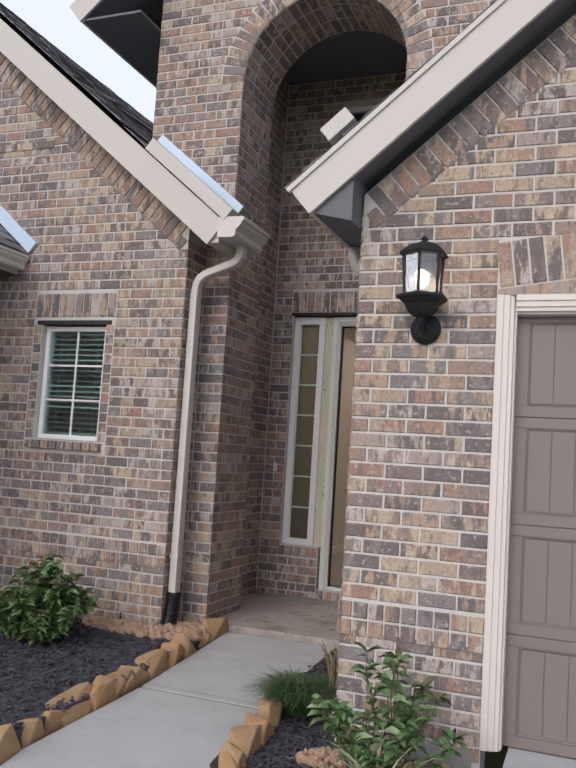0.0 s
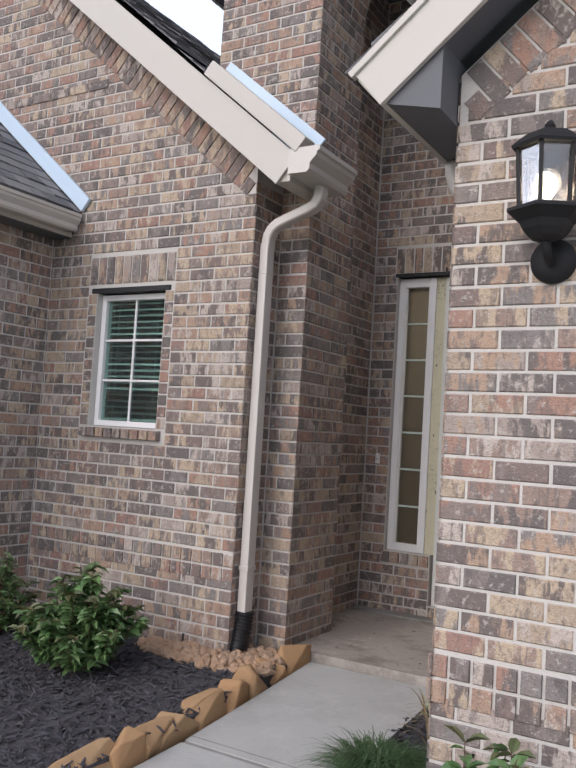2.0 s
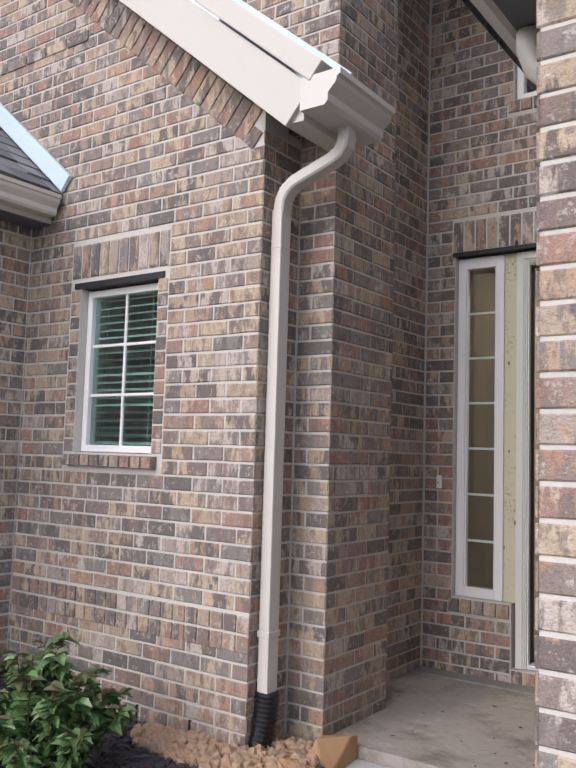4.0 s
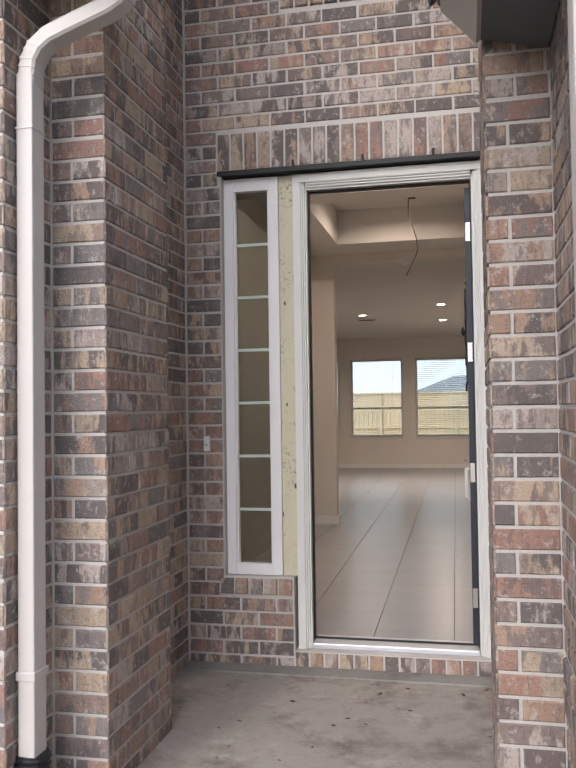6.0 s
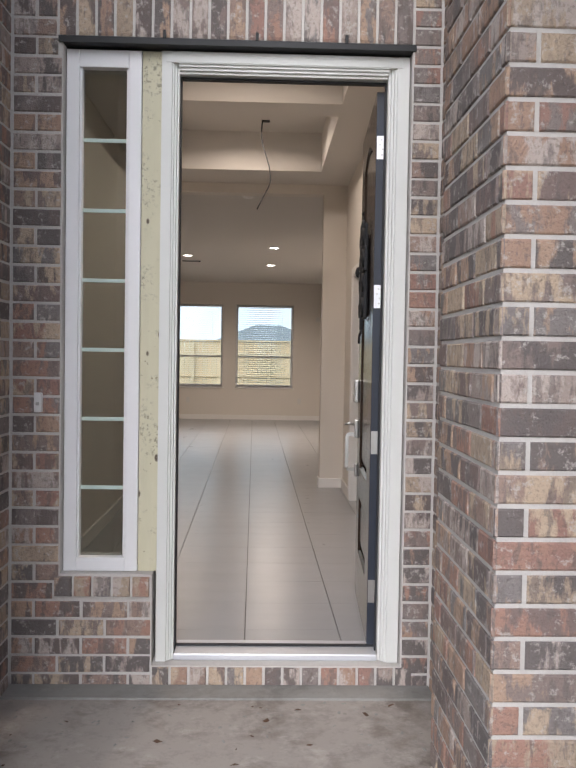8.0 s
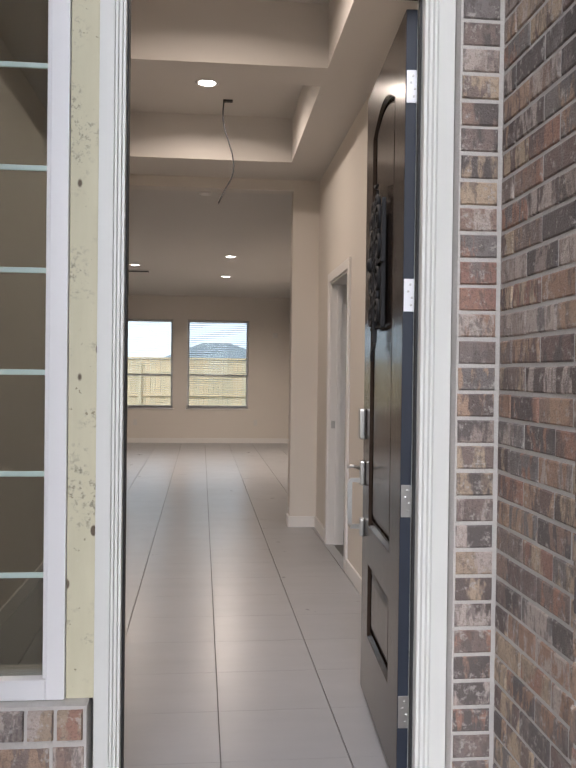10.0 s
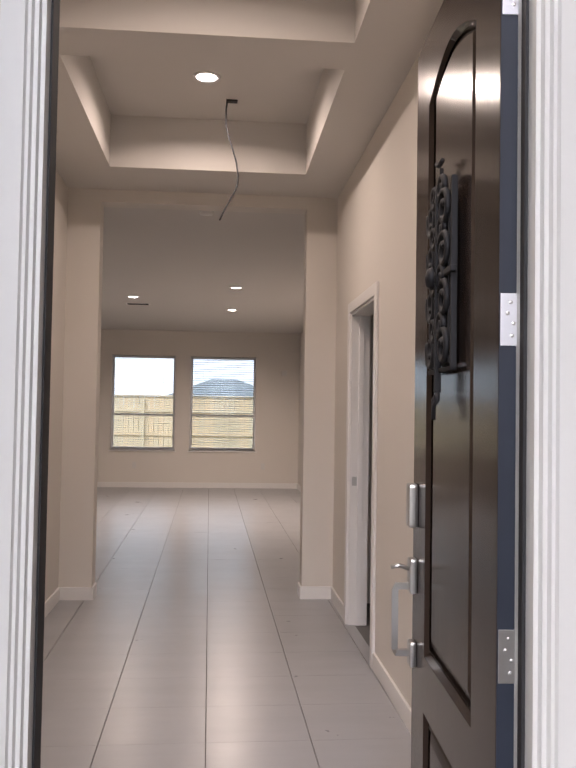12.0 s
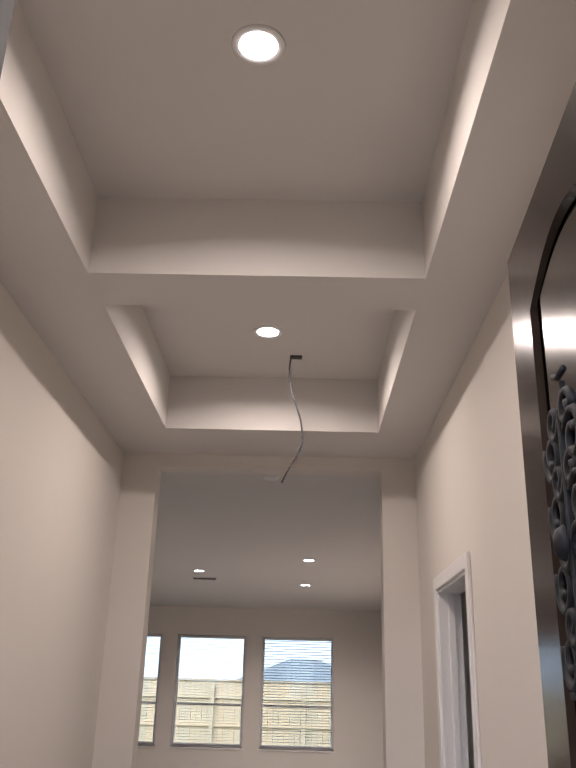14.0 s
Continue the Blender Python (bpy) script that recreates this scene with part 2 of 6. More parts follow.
def cells(us, zs, solid, put, depth):
    """A solid slab on a grid of u and z lines; solid(u, z) tells which cells are filled. put(u, z, d) gives the place."""
    bm, made = bmesh.new(), {}

    def v(i, k, d):
        if (i, k, d) not in made:
            made[i, k, d] = bm.verts.new(put(us[i], zs[k], d * depth))
        return made[i, k, d]

    nu, nz = len(us) - 1, len(zs) - 1
    full = [[solid((us[i] + us[i + 1]) / 2, (zs[k] + zs[k + 1]) / 2) for k in range(nz)] for i in range(nu)]

    def on(i, k):
        return 0 <= i < nu and 0 <= k < nz and full[i][k]

    for i in range(nu):
        for k in range(nz):
            if not full[i][k]:
                continue
            bm.faces.new((v(i, k, 0), v(i + 1, k, 0), v(i + 1, k + 1, 0), v(i, k + 1, 0)))
            bm.faces.new((v(i, k + 1, 1), v(i + 1, k + 1, 1), v(i + 1, k, 1), v(i, k, 1)))
            if not on(i - 1, k):
                bm.faces.new((v(i, k, 1), v(i, k, 0), v(i, k + 1, 0), v(i, k + 1, 1)))
            if not on(i + 1, k):
                bm.faces.new((v(i + 1, k, 0), v(i + 1, k, 1), v(i + 1, k + 1, 1), v(i + 1, k + 1, 0)))
            if not on(i, k - 1):
                bm.faces.new((v(i, k, 1), v(i + 1, k, 1), v(i + 1, k, 0), v(i, k, 0)))
            if not on(i, k + 1):
                bm.faces.new((v(i, k + 1, 0), v(i + 1, k + 1, 0), v(i + 1, k + 1, 1), v(i, k + 1, 1)))
    bmesh.ops.recalc_face_normals(bm, faces=bm.faces[:])
    return bm


def tube(points, radius, sides=10, square=False):
    """A pipe along points; square: a box section."""
    bm, rings = bmesh.new(), []
    pts = [Vector(p) for p in points]
    rad = radius if isinstance(radius, (list, tuple)) else [radius] * len(pts)
    for i, p in enumerate(pts):
        d = (pts[min(i + 1, len(pts) - 1)] - pts[max(i - 1, 0)]).normalized()
        side = d.cross(Vector((0, 1, 0) if abs(d.y) < 0.9 else (0, 0, 1))).normalized()
        up = side.cross(d).normalized()
        off = math.pi / 4 if square else 0
        n = 4 if square else sides
        rings.append([bm.verts.new(p + rad[i] * (side * math.cos(a + off) + up * math.sin(a + off))) for a in (2 * math.pi * j / n for j in range(n))])
    for a, b in zip(rings, rings[1:]):
        for j in range(len(a)):
            bm.faces.new((a[j], a[(j + 1) % len(a)], b[(j + 1) % len(a)], b[j]))
    bm.faces.new(rings[0][::-1])
    bm.faces.new(rings[-1])
    bmesh.ops.recalc_face_normals(bm, faces=bm.faces[:])
    return bm


def oblong(points, half_y, half_w):
    """A rectangular pipe with eased edges along points in a plane of constant y."""
    bm, rings, e = bmesh.new(), [], 0.009
    pts = [Vector(p) for p in points]
    for i, p in enumerate(pts):
        d = (pts[min(i + 1, len(pts) - 1)] - pts[max(i - 1, 0)]).normalized()
        w = Vector((d.z, 0, -d.x))
        sec = [(half_y - e, half_w), (half_y, half_w - e), (half_y, e - half_w), (half_y - e, -half_w), (e - half_y, -half_w), (-half_y, e - half_w), (-half_y, half_w - e), (e - half_y, half_w)]
        rings.append([bm.verts.new(p + Vector((0, a, 0)) + w * b) for a, b in sec])
    for a, b in zip(rings, rings[1:]):
        for j in range(8):
            bm.faces.new((a[j], a[(j + 1) % 8], b[(j + 1) % 8], b[j]))
    bm.faces.new(rings[0][::-1])
    bm.faces.new(rings[-1])
    bmesh.ops.recalc_face_normals(bm, faces=bm.faces[:])
    return bm


def lathe(profile, sides=20, m=None):
    bm = bmesh.new()
    rings = [[bm.verts.new((r * math.cos(2 * math.pi * j / sides), r * math.sin(2 * math.pi * j / sides), z)) for j in range(sides)] for r, z in profile]
    for a, b in zip(rings, rings[1:]):
        for j in range(sides):
            bm.faces.new((a[j], a[(j + 1) % sides], b[(j + 1) % sides], b[j]))
    bm.faces.new(rings[0][::-1])
    bm.faces.new(rings[-1])
    bmesh.ops.recalc_face_normals(bm, faces=bm.faces[:])
    if m is not None:
        bmesh.ops.transform(bm, matrix=m, verts=bm.verts[:])
    return bm


# ---- brick courses ----
COURSE, PITCH, JOINT, DATUM, PROUD = 0.0797, 0.2020, 0.0118, 0.054, 0.0055
BRICK_ROWS = []


def brick_mesh():
    """One brick face of unit length and height, proud of the mortar by 1, with a worn edge."""
    e, f = 0.022, 0.06
    bm = bmesh.new()
    out = [bm.verts.new(p) for p in ((-0.5, 0, -0.5), (0.5, 0, -0.5), (0.5, 0, 0.5), (-0.5, 0, 0.5))]
    mid = [bm.verts.new((x * 1.0, -0.35, z * 1.0)) for x, z in ((-0.5, -0.5), (0.5, -0.5), (0.5, 0.5), (-0.5, 0.5))]
    top = [bm.verts.new((x, -1.0, z)) for x, z in ((-0.5 + e, -0.5 + f), (0.5 - e, -0.5 + f), (0.5 - e, 0.5 - f), (-0.5 + e, 0.5 - f))]
    for a, b in ((out, mid), (mid, top)):
        for i in range(4):
            bm.faces.new((a[i], a[(i + 1) % 4], b[(i + 1) % 4], b[i]))
    bm.faces.new(top)
    bmesh.ops.recalc_face_normals(bm, faces=bm.faces[:])
    me = bpy.data.meshes.new("brick")
    bm.to_mesh(me)
    bm.free()
    me.materials.append(BRICK)
    return me


BRICK_MESH = brick_mesh()


def courses(u0, u1, z0, z1, keep, shift=0, corner=(), offset=0.5):
    """Running bond between u0 and u1. keep(z) gives the spans of u that carry brick at that height; corner: ends of u that turn an outer corner."""
    made = []
    k0, k1 = math.floor((z0 - DATUM) / COURSE), math.ceil((z1 - DATUM) / COURSE)
    rng = random.Random(int(u0 * 1000) + int(z1 * 77) + shift)
    for k in range(k0, k1):
        lo, hi = max(DATUM + k * COURSE, z0), min(DATUM + (k + 1) * COURSE, z1)
        if hi - lo < 0.03:
            continue
        zc, h = (lo + hi) / 2, hi - lo - JOINT
        start = u0 - PITCH * (offset if (k + shift) % 2 else 0.0)
        for a, b in keep(zc):
            cuts = [a]
            u = start + (math.floor((a - start) / PITCH) + 1) * PITCH
            while u < b - 0.05:
                if u > a + 0.05:
                    cuts.append(u)
                u += PITCH
            cuts.append(b)
            if b - a < 0.16:
                cuts = [a, b]
            for s, e in zip(cuts, cuts[1:]):
                if e - s < 0.02:
                    continue
                if any(abs(s - c) < 1e-4 for c in corner):
                    s -= JOINT / 2
                if any(abs(e - c) < 1e-4 for c in corner):
                    e += JOINT / 2
                made.append(((s + e) / 2 + rng.uniform(-1, 1) * 0.0015, zc + rng.uniform(-1, 1) * 0.0012, e - s - JOINT, h, rng.uniform(-0.006, 0.006), rng.uniform(0.8, 1.25)))
    return made


def lay(wall, placed, put, nearest):
    """Lays bricks (u, z, length, height, tilt, proudness) on a wall. put gives the plane's frame; the 300 nearest to `nearest` (u, z) are pieces of their own."""
    placed = sorted(placed, key=lambda b: (b[0] - nearest[0]) ** 2 + (b[1] - nearest[1]) ** 2)
    BRICK_ROWS.append((wall, placed, put))


def frame_of(origin, udir, out):
    """The plane's matrix: local x along udir, local -y out of the wall, local z up."""
    u, o = Vector(udir), Vector(out)
    m = Matrix((u, -o, (0, 0, 1))).transposed().to_4x4()
    return Matrix.Translation(origin) @ m


def finish_bricks():
    src = [(v.co.x, v.co.y, v.co.z) for v in BRICK_MESH.vertices]
    polys = [tuple(p.vertices) for p in BRICK_MESH.polygons]
    for wall, placed, put in BRICK_ROWS:
        rest_v, rest_f = [], []
        for i, b in enumerate(placed):
            if put is None:
                m = b
            else:
                u, z, length, h, tilt, proud = b
                m = put @ pose(u, 0, z, 0, math.degrees(tilt), 0) @ Matrix.Diagonal((length, PROUD * proud, h, 1))
            if i < 300:
                ob = new("brick", BRICK_MESH)
                ob.parent = wall
                ob.matrix_basis = m
            else:
                n = len(rest_v)
                rest_v += [m @ Vector(p) for p in src]
                rest_f += [tuple(n + q for q in p) for p in polys]
        if rest_v:
            me = bpy.data.meshes.new("brickwork")
            me.from_pydata(rest_v, [], rest_f)
            me.materials.append(BRICK)
            ob = new("brickwork", me)
            ob.parent = wall
            tagged(ob, kind="stuff")


def spans(a, b, holes, z):
    """The stretch a..b less the holes (u0, u1, z0, z1) at height z."""
    out = [(a, b)]
    for h0, h1, z0, z1 in holes:
        if z0 < z < z1:
            nxt = []
            for s, e in out:
                if h1 <= s or h0 >= e:
                    nxt.append((s, e))
                else:
                    nxt += [p for p in ((s, h0), (h1, e)) if p[1] - p[0] > 0.01]
            out = nxt
    return out


def soldiers(u0, u1, z0, z1, count):
    """A row of bricks on end, or of headers."""
    w = (u1 - u0) / count
    rng = random.Random(int(u0 * 100) + count)
    return [(u0 + (i + 0.5) * w, (z0 + z1) / 2, w - JOINT, z1 - z0 - JOINT, rng.uniform(-0.008, 0.008), rng.uniform(0.9, 1.4)) for i in range(count)]


def tilted(u, z, length, h, angle, proud=1.1):
    return (u, z, length, h, angle, proud)


def structure(name, label, bm, material, category="wall"):
    return tagged(link(name, bm, material), label, category, kind="structure")


# ---- outer walls ----
SLOPE, TILT_R = 0.835, math.atan(0.835)
Y_OF = lambda y: (lambda u, z, d: (u, y + d, z))


def rake_row(x0, z0, x1, sign):
    """Bricks set square to a raking edge that starts at (x0, z0); sign +1: the edge climbs to the right."""
    run = abs(x1 - x0) / math.cos(TILT_R)
    n = int(run / 0.0805)
    out = []
    for i in range(-2, n):
        s = (i + 0.7) * 0.0805
        nx, nz = -sign * math.sin(TILT_R), math.cos(TILT_R)
        x = x0 + sign * s * math.cos(TILT_R) - nx * 0.105
        z = z0 + s * math.sin(TILT_R) - nz * 0.105
        if (x - x0) * sign < 0.072:
            x, z = x0 + sign * s * math.cos(TILT_R) - nx * 0.15, z0 + s * math.sin(TILT_R) - nz * 0.15
            if (x - x0) * sign > 0.03:
                out.append(tilted(x, z, 0.070, 0.10, -sign * TILT_R, 1.6))
            continue
        out.append(tilted(x, z, 0.070, 0.194, -sign * TILT_R, 1.5 + 0.5 * ((i * 7) % 3) / 3))
    return out


# left gable
WIN = (-1.915, -1.285, 1.355, 2.325)
g = cells([-6.6, WIN[0], WIN[1], -0.585], [-0.35, WIN[2], WIN[3], 2.9], lambda u, z: not (WIN[0] < u < WIN[1] and WIN[2] < z < WIN[3]), Y_OF(-1.952), 0.2)
wall_gable = structure("wall_gable", "tumbled multicolour brick gable wall with a small window", g, MORTAR)
part("gable_top", prism([(-0.585, 2.9), (-0.585, 3.09), (-3.6, 5.605), (-6.6, 3.1), (-6.6, 2.9)], "y", -1.952, -1.752), MORTAR, wall_gable)
win_holes = [(-2.0, -1.205, 1.27, 2.60)]


def gable_spans(z):
    right = min(-0.577, -0.577 - (z - 3.10 + 0.185) / SLOPE) if z > 2.91 else -0.577
    if 0.42 < z < 0.60:
        return []
    return spans(-3.7, right, win_holes, z)


bricks = courses(-0.577 - 20 * PITCH, -0.577, -0.026, 5.5, gable_spans, corner=(-0.577,))
bricks += rake_row(-0.577, 3.10, -3.6, -1)
bricks += soldiers(-2.0, -1.205, 2.37, 2.58, 10)
bricks += [(u, z, l, h, t, 9.0) for u, z, l, h, t, p in soldiers(-1.965, -1.235, 1.272, 1.350, 9)]
bricks += [(-1.245, 1.395 + k * COURSE, 0.068, 0.069, 0, 1.0) for k in range(12)]
bricks += [(-1.957, 1.395 + k * COURSE, 0.072, 0.069, 0, 1.0) for k in range(12)]
for zz in (0.418, 0.512):
    bricks += [(u, z, l, h, t, 2.0) for u, z, l, h, t, p in soldiers(-2.4, -0.572, zz, zz + 0.092, 22)]
bricks += [(-1.96 - 0.1 - i * PITCH, 3.89, 0.19, 0.07, 0, 2.4) for i in range(6)]
lay(wall_gable, bricks, frame_of((0, -1.952, 0), (1, 0, 0), (0, -1, 0)), (-1.0, 1.2))
part("footing", box(-6.6, -0.59, -1.956, -1.80, -0.36, -0.02), FOOTING, wall_gable)

# its short return to the tower
wall_return = structure("wall_gable_return", "narrow shaded brick return beside the downspout", box(-0.75, -0.585, -1.745, -1.62, -0.35, 3.05), MORTAR)
lay(wall_return, courses(-1.96, -1.63, -0.026, 3.0, lambda z: [(-1.96, -1.632)], corner=(-1.96,)), frame_of((-0.585, 0, 0), (0, 1, 0), (1, 0, 0)), (-1.8, 1.2))

# tower front with its tall arch
AX, AR, AZ = 0.33, 0.69, 4.42
arc = [(AX + (AR + 0.008) * math.sin(a), AZ + (AR + 0.008) * math.cos(a)) for a in np.linspace(-math.pi / 2, math.pi / 2, 33)]
outline = [(-1.2, -0.35), (AX - AR - 0.008, -0.35)] + [(float(x), float(z)) for x, z in arc] + [(AX + AR + 0.008, -0.35), (3.2, -0.35), (3.2, 6.2), (1.0, 7.4), (-1.2, 5.6)]
wall_tower = structure("wall_tower_front", "tall brick entry tower with a round arch", prism(outline, "y", -1.622, -0.98), MORTAR)


def tower_spans(z):
    left0 = -0.585 if z < 2.7 else -1.2
    right1 = 1.235 if z < 2.5 else 3.2
    h = AR
    if z > AZ:
        d = z - AZ
        h = math.sqrt(max((AR + 0.21) ** 2 - d * d, 0))
    return [(left0, AX - h), (AX + h, right1)] if h > 0.02 else [(left0, right1)]


def pier(u0, u1, z0, z1, flip):
    """A pier face one brick wide: whole bricks by turns with a short and a long piece."""
    out, rng = [], random.Random(int(u0 * 500))
    w = u1 - u0
    for k in range(math.floor((z0 - DATUM) / COURSE), math.ceil((z1 - DATUM) / COURSE)):
        zc = DATUM + (k + 0.5) * COURSE
        cut = u0 + (w * 0.36 if flip else w * 0.64)
        for s, e in ([(u0 - JOINT / 2, u1 + JOINT / 2)] if k % 2 else [(u0 - JOINT / 2, cut), (cut, u1 + JOINT / 2)]):
            out.append(((s + e) / 2, zc, e - s - JOINT, COURSE - JOINT, rng.uniform(-0.005, 0.005), rng.uniform(0.8, 1.3)))
    return out


bricks = courses(-1.2, 3.2, 2.45, 6.2, tower_spans, 1, corner=(-1.2, AX - AR, AX + AR))
bricks += pier(-0.577, AX - AR, -0.026, 2.44, True) + pier(AX + AR, 1.235, -0.026, 2.44, True)
for i in range(33):
    a = -math.pi / 2 + (i + 0.5) * math.pi / 33
    bricks.append(tilted(AX + (AR + 0.105) * math.sin(a), AZ + (AR + 0.105) * math.cos(a), 0.066, 0.194, a))
lay(wall_tower, bricks, frame_of((0, -1.622, 0), (1, 0, 0), (0, -1, 0)), (0.6, 1.3))
lay(wall_tower, courses(-1.63, -0.97, -0.026, AZ, lambda z: [(-1.63, -0.972)], corner=(-1.63,)), frame_of((AX - AR - 0.008, 0, 0), (0, 1, 0), (1, 0, 0)), (-1.3, 1.3))
lay(wall_tower, courses(0.97, 1.63, -0.026, AZ, lambda z: [(0.972, 1.63)], corner=(1.63,)), frame_of((AX + AR + 0.008, 0, 0), (0, -1, 0), (-1, 0, 0)), (1.3, 1.3))
under = []
for i in range(27):
    a = -math.pi / 2 + (i + 0.5) * math.pi / 27
    for j in range(3):
        under.append(Matrix.Translation((AX + (AR + 0.008) * math.sin(a), -1.52 + 0.215 * j, AZ + (AR + 0.008) * math.cos(a)))
                     @ Matrix(((0, math.sin(a), -math.cos(a)), (1, 0, 0), (0, math.cos(a), math.sin(a)))).to_4x4() @ Matrix.Diagonal((0.2, PROUD, 0.068, 1)))
BRICK_ROWS.append((wall_tower, under, None))

# porch side walls
wall_porch_left = structure("wall_porch_left", "dark brown brick side wall of the porch", box(-0.80, -0.613, -0.982, 0.1, -0.1, 5.9), MORTAR)
lay(wall_porch_left, courses(-0.97, -0.05, -0.026, 5.7, lambda z: [(-0.97, -0.052)]), frame_of((-0.613, 0, 0), (0, 1, 0), (1, 0, 0)), (-0.5, 1.6))
wall_porch_right = structure("wall_porch_right", "dark brown brick side wall beside the front door", box(1.218, 1.40, -0.982, 0.1, -0.1, 5.9), MORTAR)
lay(wall_porch_right, courses(0.05, 0.97, -0.026, 5.7, lambda z: [(0.052, 0.97)], 1), frame_of((1.218, 0, 0), (0, -1, 0), (-1, 0, 0)), (0.5, 1.6))

# wall with the front door
UW = (0.005, 0.675, 3.75, 4.88)
door_holes = [(-0.395, 1.085, 0.486, 2.745), (0.0, 1.085, 0.0, 0.49), UW]
wall_door = structure("wall_front_door", "brown brick wall round the front door and sidelight",
                      cells([-0.613, -0.395, 0.0, UW[0] + 0.001, UW[1], 1.085, 1.218], [-0.1, 0.0, 0.486, 2.745, UW[2], UW[3], 5.9],
                            lambda u, z: not any(a < u < b and c < z < d for a, b, c, d in door_holes), Y_OF(-0.042), 0.12), MORTAR)
sold = [(-0.415, 1.088, 2.765, 2.985)]
bricks = courses(-0.605 - PITCH, 1.21, -0.026, 5.7, lambda z: spans(-0.605, 1.21, door_holes + sold + [(-0.42, 0.0, 0.37, 0.49), (UW[0] - 0.04, UW[1] + 0.04, 3.655, 3.76), (-0.41, 1.088, 2.70, 2.77)], z))
bricks += soldiers(-0.415, 1.088, 2.768, 2.985, 19)
bricks += [(u, z, l, h, t, 4.0) for u, z, l, h, t, p in soldiers(-0.42, -0.004, 0.385, 0.482, 5)]
bricks += [(u, z, l, h, t, 3.0) for u, z, l, h, t, p in soldiers(-0.035, 0.715, 3.66, 3.75, 9)]
bricks += [(u, z, l, h, t, 2.2) for u, z, l, h, t, p in soldiers(0.0, 1.14, -0.002, 0.088, 14)]
lay(wall_door, bricks, frame_of((0, -0.042, 0), (1, 0, 0), (0, -1, 0)), (0.3, 1.6))
part("threshold_bed", box(0.0, 1.085, -0.042, 0.2, -0.1, 0.088), MORTAR, wall_door)
tagged(link("steel_lintel", box(-0.412, 1.098, -0.056, 0.03, 2.742, 2.768), LINTEL), "black painted steel lintel over the entrance", "lintel", kind="structure")

# garage front and side
GX0, GX1, GZ = 1.985, 6.85, 2.225
GCX, GR = (GX0 + GX1) / 2, 18.5
GCZ = GZ + 0.03 + 0.16 - GR
g = cells([1.243, GX0, GX1, 7.6], [-0.35, GZ, 2.80], lambda u, z: not (GX0 < u < GX1 and z < GZ), Y_OF(-3.292), 0.2)
wall_garage = structure("wall_garage_front", "light multicolour brick garage front with a gable", g, MORTAR)
part("gable_top", prism([(1.243, 2.80), (4.42, 5.445), (7.6, 2.80)], "y", -3.292, -3.092), MORTAR, wall_garage)


def ring_z(x, r):
    return GCZ + math.sqrt(max(r * r - (x - GCX) ** 2, 0))


def garage_spans(z):
    left = 1.235 if z < 2.61 else 1.235 + (z - 2.80 + 0.185) / SLOPE
    right = 3.2
    if z < GZ:
        right = GX0
    elif z < ring_z(3.2, GR + 0.26):
        right = GX0
        while ring_z(right, GR + 0.255) < z and right < 3.2:
            right += 0.01
    return [(max(left, 1.235), right)] if right > left else []


bricks = [b for b in courses(1.235, 3.2, -0.105, 4.4, lambda z: [] if 0.42 < z < 0.60 else garage_spans(z), 1, corner=(1.235,))]
bricks += rake_row(1.24, 2.80, 3.2, 1)
for i in range(16):
    a = math.asin((GX0 - GCX) / (GR + 0.12)) + (i + 0.4) * 0.0797 / (GR + 0.12)
    bricks.append(tilted(GCX + (GR + 0.125) * math.sin(a), GCZ + (GR + 0.125) * math.cos(a), 0.069, 0.235, a))
for zz in (0.418, 0.512):
    bricks += [(u, z, l, h, t, 2.0) for u, z, l, h, t, p in soldiers(1.217, 1.985, zz, zz + 0.092, 9)]
lay(wall_garage, bricks, frame_of((0, -3.292, 0), (1, 0, 0), (0, -1, 0)), (1.6, 1.5))
part("footing", box(1.26, GX0 - 0.04, -3.298, -3.13, -0.36, -0.04), FOOTING, wall_garage)
wall_garage_side = structure("wall_garage_side", "brick side wall of the garage facing the walk", box(1.243, 1.44, -3.092, -1.624, -0.35, 2.85), MORTAR)
bricks = courses(1.63, 3.30, -0.105, 2.8, lambda z: [] if 0.42 < z < 0.60 else [(1.632, 3.30)], corner=(3.30,))
for zz in (0.418, 0.512):
    bricks += [(u, z, l, h, t, 2.0) for u, z, l, h, t, p in soldiers(1.64, 3.318, zz, zz + 0.092, 20)]
lay(wall_garage_side, bricks, frame_of((1.243, 0, 0), (0, -1, 0), (-1, 0, 0)), (2.4, 1.5))

# left wing
wall_wing = structure("wall_wing", "brick wall of the projecting left wing", box(-2.65, -2.408, -4.2, -1.945, -0.35, 2.95), MORTAR)
part("front_face", box(-6.6, -2.65, -4.2, -4.0, -0.35, 2.95), MORTAR, wall_wing)
lay(wall_wing, courses(-6.0, -1.96, -0.026, 2.75, lambda z: [(-3.9, -1.962)]), frame_of((-2.408, 0, 0), (0, 1, 0), (1, 0, 0)), (-2.3, 1.4))


# ---- roofs, fascias, gutters ----
def slab(points, y0, y1):
    return prism(points, "y", y0, y1)


